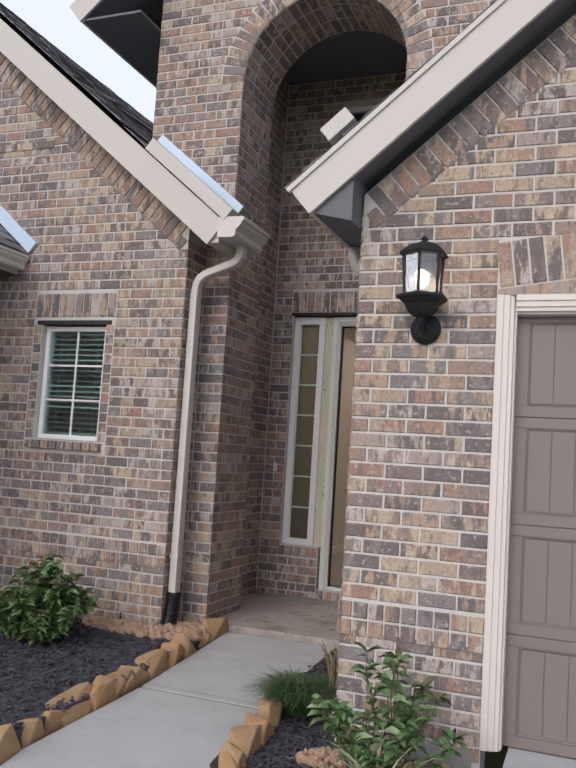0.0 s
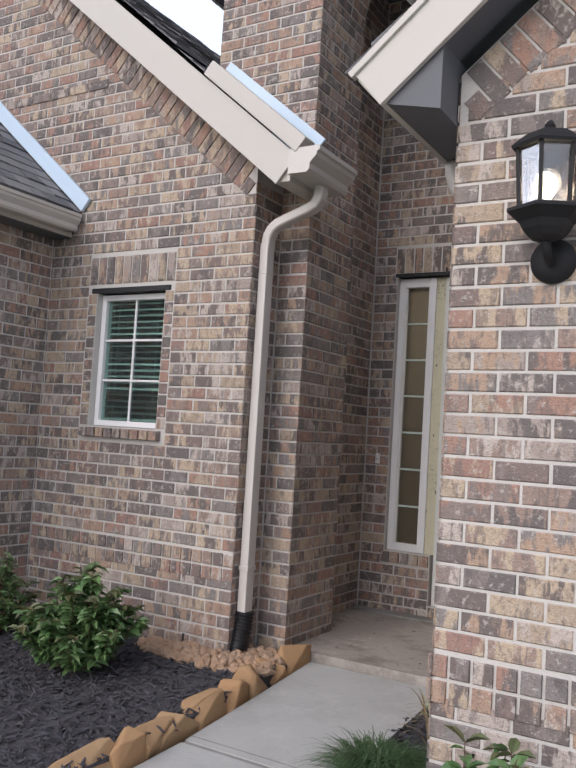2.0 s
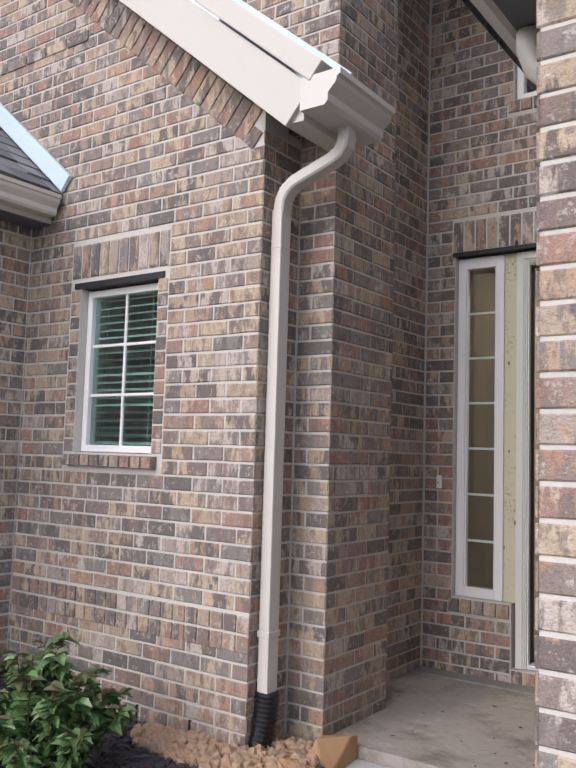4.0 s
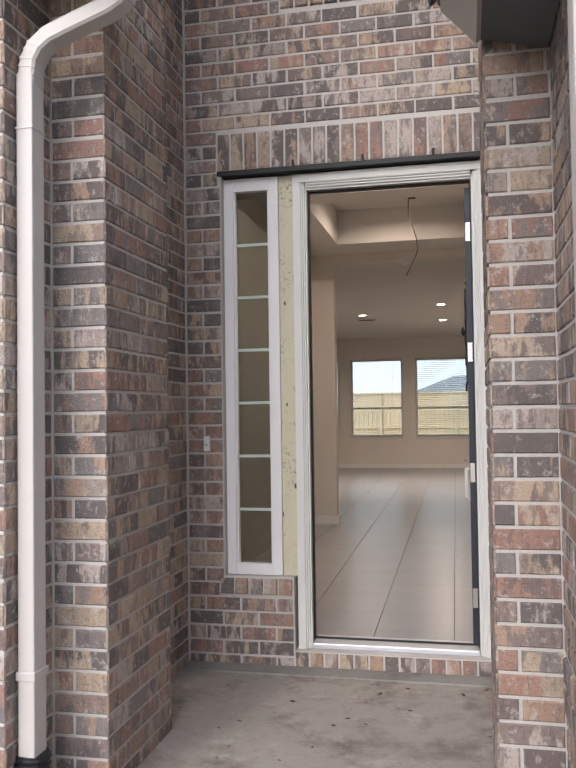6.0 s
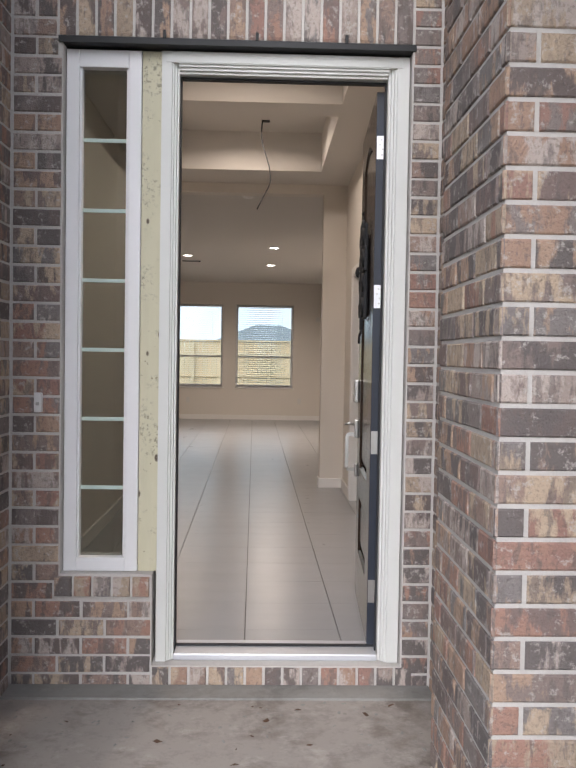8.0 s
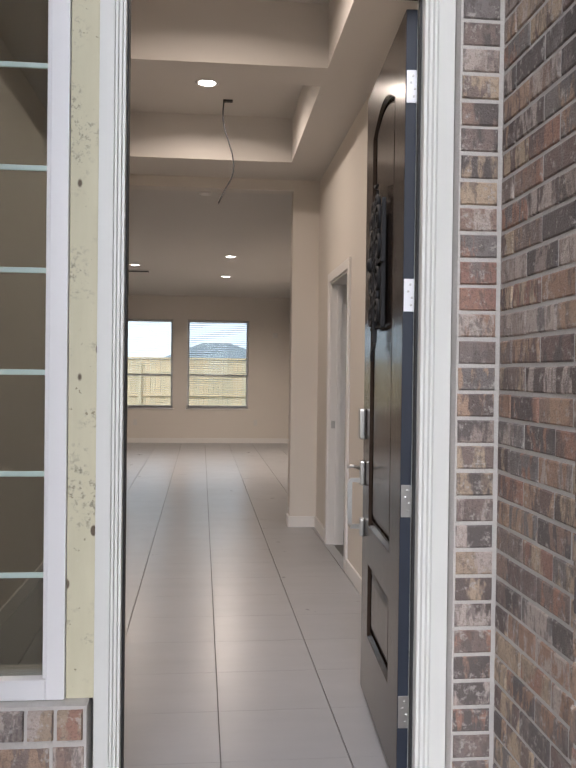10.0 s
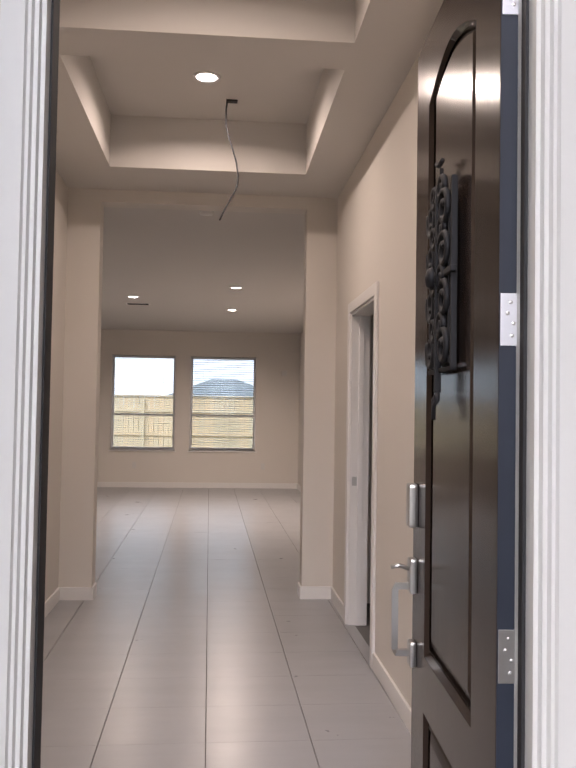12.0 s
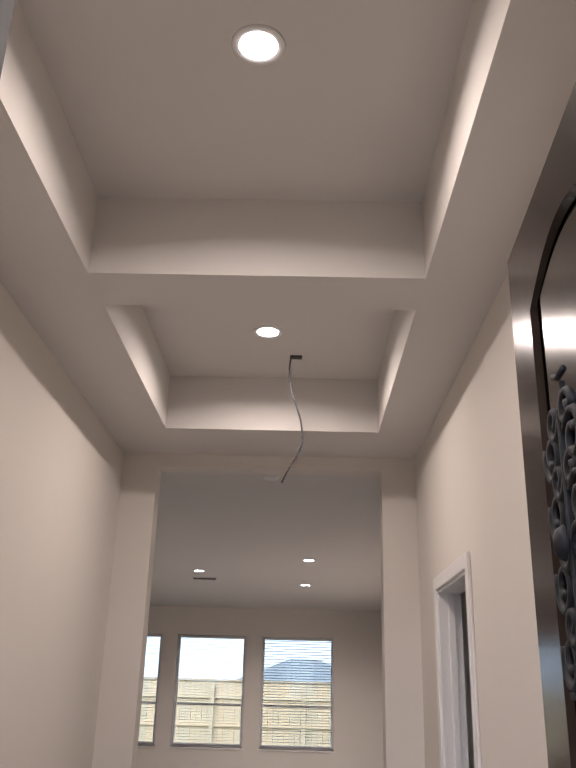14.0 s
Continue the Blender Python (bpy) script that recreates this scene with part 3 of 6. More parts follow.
def shingles(x0, z0, sign, run, y0, y1, name, parent, slope=SLOPE):
    """Overlapping shingle tabs on a slope that climbs from the eave at (x0, z0) in direction sign along x."""
    rng = random.Random(int(abs(x0) * 100))
    bm = bmesh.new()
    c = 1 / math.hypot(1, slope)
    rows = int(run / c / 0.14)
    for k in range(rows):
        y = y0 - rng.uniform(0, 0.2)
        while y < y1:
            w = rng.uniform(0.10, 0.28)
            a, b = max(y, y0), min(y + w - 0.004, y1)
            y += w
            if b - a < 0.02:
                continue
            t = rng.uniform(0.008, 0.02)
            s0, s1 = k * 0.14 - 0.01, k * 0.14 + 0.17
            def at(s, up, yy):
                return (x0 + sign * s * c - sign * up * slope * c, yy, z0 + s * slope * c + up * c)
            vs = [bm.verts.new(at(*p)) for p in ((s0, 0, a), (s0, t, a), (s1, 0.004, a), (s0, 0, b), (s0, t, b), (s1, 0.004, b))]
            for f in ((0, 1, 4, 3), (1, 2, 5, 4), (0, 2, 1), (3, 4, 5)):
                bm.faces.new([vs[i] for i in f])
    bmesh.ops.recalc_face_normals(bm, faces=bm.faces[:])
    return tagged(part(name, bm, SHINGLE, parent), kind="stuff")


def sloped_board(x0, z0, x1, y0, y1, h, sign, bevel=0.003, slope=SLOPE):
    """A board along a rake, its lower edge starting at (x0, z0)."""
    z1 = z0 + abs(x1 - x0) * slope
    n = h * Vector((-sign * slope, 1)).normalized()
    return prism([(x0, z0), (x1, z1), (x1 + n.x, z1 + n.y), (x0 + n.x, z0 + n.y)], "y", y0, y1, bevel)


roof_gable = base("roof_gable", "dark grey asphalt shingle gable roof", "roof", kind="structure")
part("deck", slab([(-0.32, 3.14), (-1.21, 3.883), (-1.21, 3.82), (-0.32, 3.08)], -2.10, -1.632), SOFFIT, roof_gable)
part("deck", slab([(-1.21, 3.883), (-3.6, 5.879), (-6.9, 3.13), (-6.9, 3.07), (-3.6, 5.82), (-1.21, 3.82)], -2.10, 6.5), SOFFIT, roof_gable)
shingles(-0.62, 3.45, -1, 0.58, -2.14, -1.64, "shingles", roof_gable)
shingles(-1.2, 3.955, -1, 2.4, -2.14, 6.5, "shingles", roof_gable)
part("rake_fascia", sloped_board(-0.33, 2.898, -3.6, -2.13, -2.105, 0.215, -1), TRIM, roof_gable)
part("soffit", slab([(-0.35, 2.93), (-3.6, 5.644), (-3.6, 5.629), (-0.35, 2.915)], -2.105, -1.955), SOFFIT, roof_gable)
part("eave_return", box(-0.355, -0.243, -2.104, -1.64, 2.915, 3.10, 0.003), TRIM, roof_gable)
rake_trim = tagged(link("rake_trim", sloped_board(-0.19, 3.075, -0.93, -2.15, -2.03, 0.105, -1, 0.006), TRIM), "short boxed cream trim along the roof edge", "roof trim")
tagged(link("step_flashing", sloped_board(-0.40, 3.19, -1.215, -1.650, -1.634, 0.20, -1, 0.002), FLASH), "metal flashing coloured with reflected sky blue between roof and tower", "flashing")


def gutter(name, x0, x1, y0, y1, z0, z1, label, face):
    """A K-style gutter along y; face +1: its front looks to +x."""
    g = base(name, label, "gutter", ((x0 + x1) / 2, (y0 + y1) / 2, z0))
    w, h = x1 - x0, z1 - z0
    prof = [(0, 0), (0.62, 0), (0.70, 0.12), (0.70, 0.35), (0.90, 0.62), (0.92, 0.78), (1.0, 0.82), (1.0, 1.0), (0.95, 1.0), (0.95, 0.86), (0.86, 0.80), (0.84, 0.64), (0.64, 0.38), (0.60, 0.10), (0.05, 0.05), (0.05, 1.0), (0, 1.0)]
    pts = [((x0 + w * p if face > 0 else x1 - w * p), z0 + h * q) for p, q in prof]
    off = Vector(g.location)
    for nm, a, b in (("trough", y0, y1), ("end_cap", y0 - 0.004, y0), ("end_cap", y1, y1 + 0.004)):
        poly = pts if nm == "trough" else [p for p in pts[:9]] + [pts[-1]]
        bm = prism(poly, "y", a, b)
        bmesh.ops.translate(bm, vec=-off, verts=bm.verts[:])
        part(nm, bm, GUTTER, g)
    return g


gutter("rain_gutter", -0.24, -0.025, -2.14, -1.635, 2.945, 3.10, "short cream metal gutter under the gable eave", 1)

# downspout into a corrugated drain
spout = base("downspout", "cream square downspout running down the wall corner", "downspout", (-0.525, -1.80, 0.2))


def at_base(bm, ob):
    bmesh.ops.translate(bm, vec=-Vector(ob.location), verts=bm.verts[:])
    return bm


bend = [(-0.165, -1.85, 2.95), (-0.165, -1.85, 2.905), (-0.172, -1.85, 2.865), (-0.195, -1.85, 2.83), (-0.235, -1.85, 2.808), (-0.40, -1.85, 2.752), (-0.46, -1.85, 2.73), (-0.505, -1.85, 2.695), (-0.53, -1.85, 2.65), (-0.538, -1.85, 2.595), (-0.538, -1.85, 2.56)]
part("elbow", at_base(oblong(bend, 0.0425, 0.031), spout), GUTTER, spout)
for k in (1, 2, 3, 7, 8, 9):
    (ax, ay, az), (bx, by, bz) = bend[k], bend[k + 1]
    for f in (0.0, 0.5):
        c = (ax + (bx - ax) * f, ay, az + (bz - az) * f)
        d = Vector((bx - ax, 0, bz - az)).normalized() * 0.004
        part("crimp", at_base(oblong([(c[0] - d.x, c[1], c[2] - d.z), (c[0] + d.x, c[1], c[2] + d.z)], 0.0445, 0.033), spout), GUTTER, spout)
part("pipe", at_base(box(-0.570, -0.508, -1.895, -1.81, 0.21, 2.60, 0.008), spout), GUTTER, spout)
part("strap", at_base(box(-0.575, -0.503, -1.90, -1.805, 0.50, 0.53, 0.003), spout), GUTTER, spout)
part("seam", at_base(box(-0.573, -0.505, -1.898, -1.807, 2.40, 2.408, 0.001), spout), GUTTER, spout)
pts, rad = [], []
for i in range(64):
    f = i / 63
    pts.append((-0.538 - 0.02 * f, -1.85 - 0.07 * f * f, 0.245 - 0.36 * f))
    rad.append(0.056 + (0.006 if (i // 2) % 2 else 0.0))
tagged(link("drain_hose", tube(pts, rad, 16), CORRUGATED, smooth=False), "black corrugated drain hose at the downspout foot", "drain pipe")

# left wing roof and gutter
roof_wing = base("roof_wing", "dark shingle roof over the left wing", "roof", kind="structure")
part("deck", slab([(-2.15, 2.92), (-4.6, 4.966), (-4.6, 4.896), (-2.15, 2.85)], -4.4, -1.962), SOFFIT, roof_wing)
shingles(-2.14, 2.925, -1, 2.2, -3.6, -1.965, "shingles", roof_wing)
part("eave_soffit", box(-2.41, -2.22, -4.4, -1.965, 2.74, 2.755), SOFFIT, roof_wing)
part("eave_fascia", box(-2.235, -2.215, -4.4, -1.965, 2.745, 2.91), TRIM, roof_wing)
gutter("rain_gutter", -2.213, -2.09, -4.38, -2.0, 2.775, 2.90, "long cream metal gutter on the wing eave", 1)
tagged(link("step_flashing", sloped_board(-2.11, 2.93, -3.4, -1.99, -1.963, 0.11, -1, 0.002), FLASH), "metal flashing coloured with reflected sky blue along the wing roof", "flashing")

# tower roof
roof_tower = base("roof_tower", "gable roof with deep eaves over the entry tower", "roof", kind="structure")
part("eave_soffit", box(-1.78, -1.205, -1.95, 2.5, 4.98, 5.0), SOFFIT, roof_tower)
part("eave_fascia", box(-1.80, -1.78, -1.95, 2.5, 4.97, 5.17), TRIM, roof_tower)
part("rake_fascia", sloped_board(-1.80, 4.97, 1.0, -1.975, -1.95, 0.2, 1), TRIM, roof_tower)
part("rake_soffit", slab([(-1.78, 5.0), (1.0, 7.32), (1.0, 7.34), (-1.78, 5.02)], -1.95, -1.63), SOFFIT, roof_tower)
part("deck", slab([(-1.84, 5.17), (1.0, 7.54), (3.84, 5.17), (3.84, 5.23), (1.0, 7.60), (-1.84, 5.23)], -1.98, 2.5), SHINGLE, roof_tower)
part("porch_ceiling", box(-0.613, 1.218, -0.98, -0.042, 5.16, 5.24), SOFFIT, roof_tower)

# garage roof
roof_garage = base("roof_garage", "gable roof over the garage with a cream fascia", "roof", kind="structure")
part("rake_fascia", sloped_board(1.0, 2.64, 4.42, -3.505, -3.48, 0.185, 1), TRIM, roof_garage)
part("rake_strip", sloped_board(0.878, 2.762, 4.42, -3.518, -3.48, 0.028, 1), TRIM, roof_garage)
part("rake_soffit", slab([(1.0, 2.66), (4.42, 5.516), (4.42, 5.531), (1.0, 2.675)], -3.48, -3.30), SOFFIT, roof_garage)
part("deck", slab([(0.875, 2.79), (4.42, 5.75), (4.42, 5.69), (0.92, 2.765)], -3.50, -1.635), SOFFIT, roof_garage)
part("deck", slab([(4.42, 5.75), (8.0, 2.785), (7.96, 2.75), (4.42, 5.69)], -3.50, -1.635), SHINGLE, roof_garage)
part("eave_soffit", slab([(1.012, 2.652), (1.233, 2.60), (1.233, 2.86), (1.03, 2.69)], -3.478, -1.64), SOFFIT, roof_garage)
part("eave_fascia", slab([(1.0, 2.64), (0.885, 2.765), (0.905, 2.78), (1.02, 2.655)], -3.478, -1.64), TRIM, roof_garage)
shingles(0.86, 2.79, 1, 2.6, -3.51, -1.64, "shingles", roof_garage)
tagged(link("rake_trim", sloped_board(1.086, 3.04, 1.225, -3.50, -3.40, 0.09, 1, 0.006), TRIM), "small boxed cream trim on the garage roof edge", "roof trim")
spout2 = base("downspout_elbow", "small cream downspout elbow under the garage eave", "downspout", (1.15, -2.82, 2.6))
part("elbow", at_base(tube([(1.06, -2.82, 2.63), (1.06, -2.82, 2.58), (1.08, -2.82, 2.52), (1.12, -2.82, 2.48), (1.17, -2.82, 2.44), (1.185, -2.82, 2.38)], 0.042, 12), spout2), GUTTER, spout2, smooth=True)
part("pipe", at_base(box(1.148, 1.222, -2.86, -2.78, -0.12, 2.40, 0.008), spout2), GUTTER, spout2)

for x in (0.03, 0.42, 0.80):
    tagged(link("weep_tube", box(x - 0.006, x + 0.006, -0.062, -0.04, 2.766, 2.80, 0.002), LINTEL), "small dark weep tube above the door lintel", "weep hole", "weep tubes")
for x, y, z in ((1.86, -3.301, 0.012), (-0.93, -1.961, 0.018), (-1.30, -1.961, 0.018)):
    tagged(link("weep_slot", box(x - 0.006, x + 0.006, y - 0.002, y + 0.01, z - 0.03, z + 0.036, 0.001), LINTEL), "dark open weep slot low in the brickwork", "weep hole", "weep slots")


# ---- ground, walk, porch ----
tagged(link("ground", box(-400, 400, -400, 400, -0.9, -0.36), LAWN), "patchy lawn reaching the horizon", "ground", kind="structure")


def grade(y):
    return -0.055 - max(0.0, -1.6 - y) * 0.062 if y > -4.2 else -0.216 - (-4.2 - y) * 0.02


def strip(name, left, right, label, material, thick=0.12):
    bm = bmesh.new()
    top = [(bm.verts.new((x, y, grade(y))), bm.verts.new((u, v, grade(v)))) for (x, y), (u, v) in zip(left, right)]
    low = [(bm.verts.new((a.co.x, a.co.y, a.co.z - thick)), bm.verts.new((b.co.x, b.co.y, b.co.z - thick))) for a, b in top]
    for i in range(len(top) - 1):
        bm.faces.new((top[i][0], top[i][1], top[i + 1][1], top[i + 1][0]))
        bm.faces.new((top[i][0], top[i + 1][0], low[i + 1][0], low[i][0]))
        bm.faces.new((top[i + 1][1], top[i][1], low[i][1], low[i + 1][1]))
    for i in (0, -1):
        bm.faces.new((top[i][0], low[i][0], low[i][1], top[i][1]))
    bmesh.ops.recalc_face_normals(bm, faces=bm.faces[:])
    return tagged(link(name, bm, material), label, "walkway", kind="structure")


strip("pavement_slab", [(-0.18, -1.60), (-0.145, -2.3), (-0.12, -2.95)], [(0.70, -1.60), (0.70, -2.3), (0.69, -2.95)], "pale broomed concrete walk slab by the porch", WALK)
strip("pavement_slab", [(-0.12, -2.985), (-0.14, -3.5), (-0.16, -4.0), (-0.05, -4.6), (0.30, -5.2)], [(0.69, -2.985), (0.72, -3.4), (0.75, -3.75), (0.95, -4.1), (1.35, -4.35)], "pale broomed concrete walk slab curving away", WALK)
strip("pavement_slab", [(0.31, -5.212), (1.0, -5.75), (2.1, -6.2)], [(1.36, -4.362), (1.7, -4.5), (2.1, -4.6)], "pale concrete walk slab meeting the driveway", WALK)
tagged(link("pavement_joint", prism([(-0.118, -2.95), (0.688, -2.95), (0.688, -2.985), (-0.118, -2.985)], "z", -0.26, grade(-2.967) - 0.006), FOOTING), "dark expansion joint across the walk", "walk joint", kind="structure")
tagged(link("pavement_groove", box(-0.118, 0.68, -2.904, -2.896, grade(-2.90) - 0.004, grade(-2.90) + 0.0012), FOOTING), "tooled groove across the concrete walk", "walk joint", kind="structure")
drive = bmesh.new()
vs = [drive.verts.new(p) for p in ((2.11, -3.30, -0.03), (7.4, -3.30, -0.03), (7.4, -16, -0.5), (2.11, -16, -0.5), (2.11, -3.0, -0.03), (7.4, -3.0, -0.03))]
drive.faces.new((vs[3], vs[2], vs[1], vs[0]))
drive.faces.new((vs[0], vs[1], vs[5], vs[4]))
tagged(link("road_driveway", drive, WALK), "concrete driveway in front of the garage", "driveway", kind="structure")
porch = tagged(link("floor_porch", box(-0.62, 1.225, -1.585, 0.1, -0.2, 0.0, 0.004), PORCH), "stained grey-brown concrete porch floor", "porch floor", kind="structure")


def litter(name, count, x0, x1, y0, y1, z, material, label, sizes, seed):
    """Loose scraps strewn over a slab, joined as one heap."""
    rng = random.Random(seed)
    vs, fs = [], []
    for i in range(count):
        l, w = rng.uniform(*sizes), rng.uniform(0.25, 0.8)
        m = pose(rng.uniform(x0, x1), rng.uniform(y0, y1), z + l * 0.12, rng.uniform(-14, 14), rng.uniform(-14, 14), rng.uniform(0, 360))
        n = len(vs)
        vs += [m @ Vector(p) for p in ((-l, -l * w, 0), (l, -l * w * 0.6, 0), (l * 0.8, l * w, 0), (-l * 0.7, l * w * 0.8, 0), (0, 0, l * 0.3), (0, 0, -l * 0.12))]
        fs += [(n + a, n + (a + 1) % 4, n + 4) for a in range(4)] + [(n + (a + 1) % 4, n + a, n + 5) for a in range(4)]
    me = bpy.data.meshes.new(name)
    me.from_pydata(vs, [], fs)
    me.materials.append(material)
    return tagged(new(name, me), label, "debris", kind="stuff")


litter("mortar_crumbs", 90, -0.55, 1.15, -0.62, -0.2, 0.0, FOOTING, "dark crumbs of mortar strewn on the porch floor", (0.003, 0.012), 4)
litter("dry_leaf_scraps", 40, -0.5, 1.1, -1.5, -0.22, 0.0, BARK, "brown scraps of dry leaf on the porch floor", (0.006, 0.017), 9)


def inside(poly, x, y):
    hit = False
    for (ax, ay), (bx, by) in zip(poly, poly[1:] + poly[:1]):
        if (ay > y) != (by > y) and x < ax + (y - ay) / (by - ay) * (bx - ax):
            hit = not hit
    return hit


def bed(name, outline, label, top):
    """A mulch bed: a solid body and loose shreds of bark on it."""
    bm = bmesh.new()
    va, vb = [bm.verts.new((x, y, top(x, y))) for x, y in outline], [bm.verts.new((x, y, -0.45)) for x, y in outline]
    bm.faces.new(va)
    bm.faces.new(vb[::-1])
    for i in range(len(outline)):
        k = (i + 1) % len(outline)
        bm.faces.new((va[i], vb[i], vb[k], va[k]))
    bmesh.ops.triangulate(bm, faces=bm.faces[:])
    bmesh.ops.recalc_face_normals(bm, faces=bm.faces[:])
    ob = tagged(link(name, bm, MULCH), label, "garden bed", kind="structure")
    rng = random.Random(len(name))
    xs, ys = [p[0] for p in outline], [p[1] for p in outline]
    vs, fs = [], []
    for i in range(9000):
        x, y = rng.uniform(min(xs), max(xs)), rng.uniform(max(min(ys), -4.6), max(ys))
        if not inside(outline, x, y):
            continue
        l, w, t = rng.uniform(0.012, 0.045), rng.uniform(0.003, 0.009), rng.uniform(0.002, 0.006)
        m = pose(x, y, top(x, y) + rng.uniform(-0.002, 0.018), rng.uniform(-35, 35), rng.uniform(-35, 35), rng.uniform(0, 360))
        n = len(vs)
        vs += [m @ Vector(p) for p in ((-l, -w, 0), (l, -w * 0.6, 0), (l * 0.9, w * 0.7, 0), (-l * 0.8, w, 0), (0, 0, t * 2))]
        fs += [(n, n + 1, n + 4), (n + 1, n + 2, n + 4), (n + 2, n + 3, n + 4), (n + 3, n, n + 4)]
    me = bpy.data.meshes.new("mulch")
    me.from_pydata(vs, [], fs)
    me.materials.append(MULCH)
    chips = new("mulch", me)
    chips.parent = ob
    tagged(chips, kind="stuff")
    return ob


left_top = lambda x, y: -0.03 - 0.045 * max(0.0, -1.95 - y)
right_top = lambda x, y: -0.10 - 0.04 * max(0.0, -1.9 - y)
bed("ground_bed_left", [(-2.40, -1.945), (-0.36, -1.945), (-0.36, -1.64), (-0.22, -1.60), (-0.20, -2.3), (-0.17, -2.95), (-0.19, -3.5), (-0.21, -4.0), (-0.12, -4.65), (0.2, -5.3), (-2.4, -5.6)], "garden bed of black shredded mulch", left_top)
bed("ground_bed_right", [(0.60, -1.60), (1.25, -1.60), (1.25, -3.30), (2.1, -3.30), (2.1, -4.55), (1.72, -4.45), (1.38, -4.3), (0.99, -4.05), (0.80, -3.73), (0.77, -3.35), (0.74, -2.95)], "narrow bed of black mulch beside the garage", right_top)
tagged(link("mortar_skim", box(-0.60, 1.208, -0.19, -0.052, -0.05, 0.010, 0.003), FOOTING), "rough mortar skim along the foot of the door wall", "skim", kind="structure")

# ---- interior shell ----
FL = 0.10
XL, XR, YE = -0.752, 1.298, 4.72
X_OF = lambda x, s: (lambda u, z, d: (x + s * d, u, z))
in_hole = lambda u, z: (0.02 < u < 1.06 and 0.0 < z < 2.715) or (-0.36 < u < -0.12 and 0.52 < z < 2.67)
structure("wall_foyer_front", "cream painted wall round the front door inside", cells([XL - 0.1, -0.36, -0.12, 0.02, 1.06, XR + 0.1], [0.0, 0.52, 2.67, 2.715, 3.7], lambda u, z: not in_hole(u, z), Y_OF(0.125), 0.09), WALLPAINT)
structure("wall_foyer_left", "cream painted foyer wall", box(XL - 0.12, XL, 0.215, YE + 0.16, 0, 3.7), WALLPAINT)
ID = (3.11, 3.98, 2.195)
structure("wall_foyer_right", "cream painted foyer wall with a doorway", cells([0.215, ID[0], ID[1], YE + 0.16], [0, ID[2], 3.7], lambda u, z: not (ID[0] < u < ID[1] and z < ID[2]), X_OF(XR, 1), 0.12), WALLPAINT)
OX0, OX1, OZ = -0.508, 1.06, 3.085
structure("wall_foyer_end", "cream wall with a wide cased opening to the living room",
          cells([XL, OX0, OX1, XR], [0, OZ, 3.7], lambda u, z: not (OX0 < u < OX1 and z < OZ), Y_OF(YE), 0.16), WALLPAINT)
SZ, TZ = 3.18, 3.537
trays = [(-0.366, 0.985, 0.2155, 2.10), (-0.366, 0.985, 2.385, 4.13)]
structure("ceiling_foyer", "foyer ceiling with two recessed trays",
          cells([XL, -0.366, 0.985, XR], [0.215, 0.2155, 2.10, 2.385, 4.13, YE], lambda u, v: not any(a < u < b and c < v < d for a, b, c, d in trays), lambda u, v, d: (u, v, SZ + d), TZ - SZ), CEILPAINT, "ceiling")
structure("ceiling_trays", "smooth tops of the ceiling trays", box(XL, XR, 0.215, YE, TZ, TZ + 0.1), CEILPAINT, "ceiling")
structure("floor_base", "screed under the floor tiles", box(-6.0, 2.0, 0.2, 13.6, -0.1, FL - 0.008), GROUT, "floor")
LX0, LX1, LY = -5.5, 1.885, 13.42
wins = [(-2.98, -1.80), (-1.54, -0.385), (-0.115, 1.085)]
WZ0, WZ1 = 0.774, 2.50
structure("wall_living_back", "cream back wall with a row of windows",
          cells([LX0, *[x for w in wins for x in w], LX1], [0, WZ0, WZ1, 3.4], lambda u, z: not (WZ0 < z < WZ1 and any(a < u < b for a, b in wins)), Y_OF(LY), 0.16), WALLPAINT)
structure("wall_living_right", "cream side wall of the living room", box(LX1, LX1 + 0.12, YE + 0.16, LY, 0, 3.4), WALLPAINT)
structure("wall_living_left", "cream far side wall of the living room", box(LX0 - 0.12, LX0, YE, LY, 0, 3.4), WALLPAINT)
structure("wall_living_front", "cream wall behind the foyer", box(LX0, XL - 0.12, YE, YE + 0.16, 0, 3.4), WALLPAINT)
structure("wall_living_front_stub", "short cream wall beside the opening", box(XR + 0.12, LX1, YE, YE + 0.16, 0, 3.4), WALLPAINT)
structure("ceiling_living", "gently sloping painted living room ceiling", prism([(YE + 0.16, 3.14), (LY, 2.96), (LY, 3.08), (YE + 0.16, 3.3)], "x", LX0, LX1), CEILPAINT, "ceiling")
# the side room behind the doorway
structure("wall_side_room", "plain walls of the side room", cells([XR + 0.12, 2.6, 2.7], [0.5, 4.6, 4.7], lambda u, v: u > 2.6 or v > 4.6, lambda u, v, d: (u, v, d), 2.6), WALLPAINT)
structure("ceiling_side_room", "plain ceiling of the side room", box(XR + 0.12, 2.7, 0.3, 4.7, 2.6, 2.7), CEILPAINT, "ceiling")
structure("floor_side_room", "plain floor of the side room", box(XR, 2.7, 0.3, 4.7, 0, FL - 0.012), TILE, "floor")


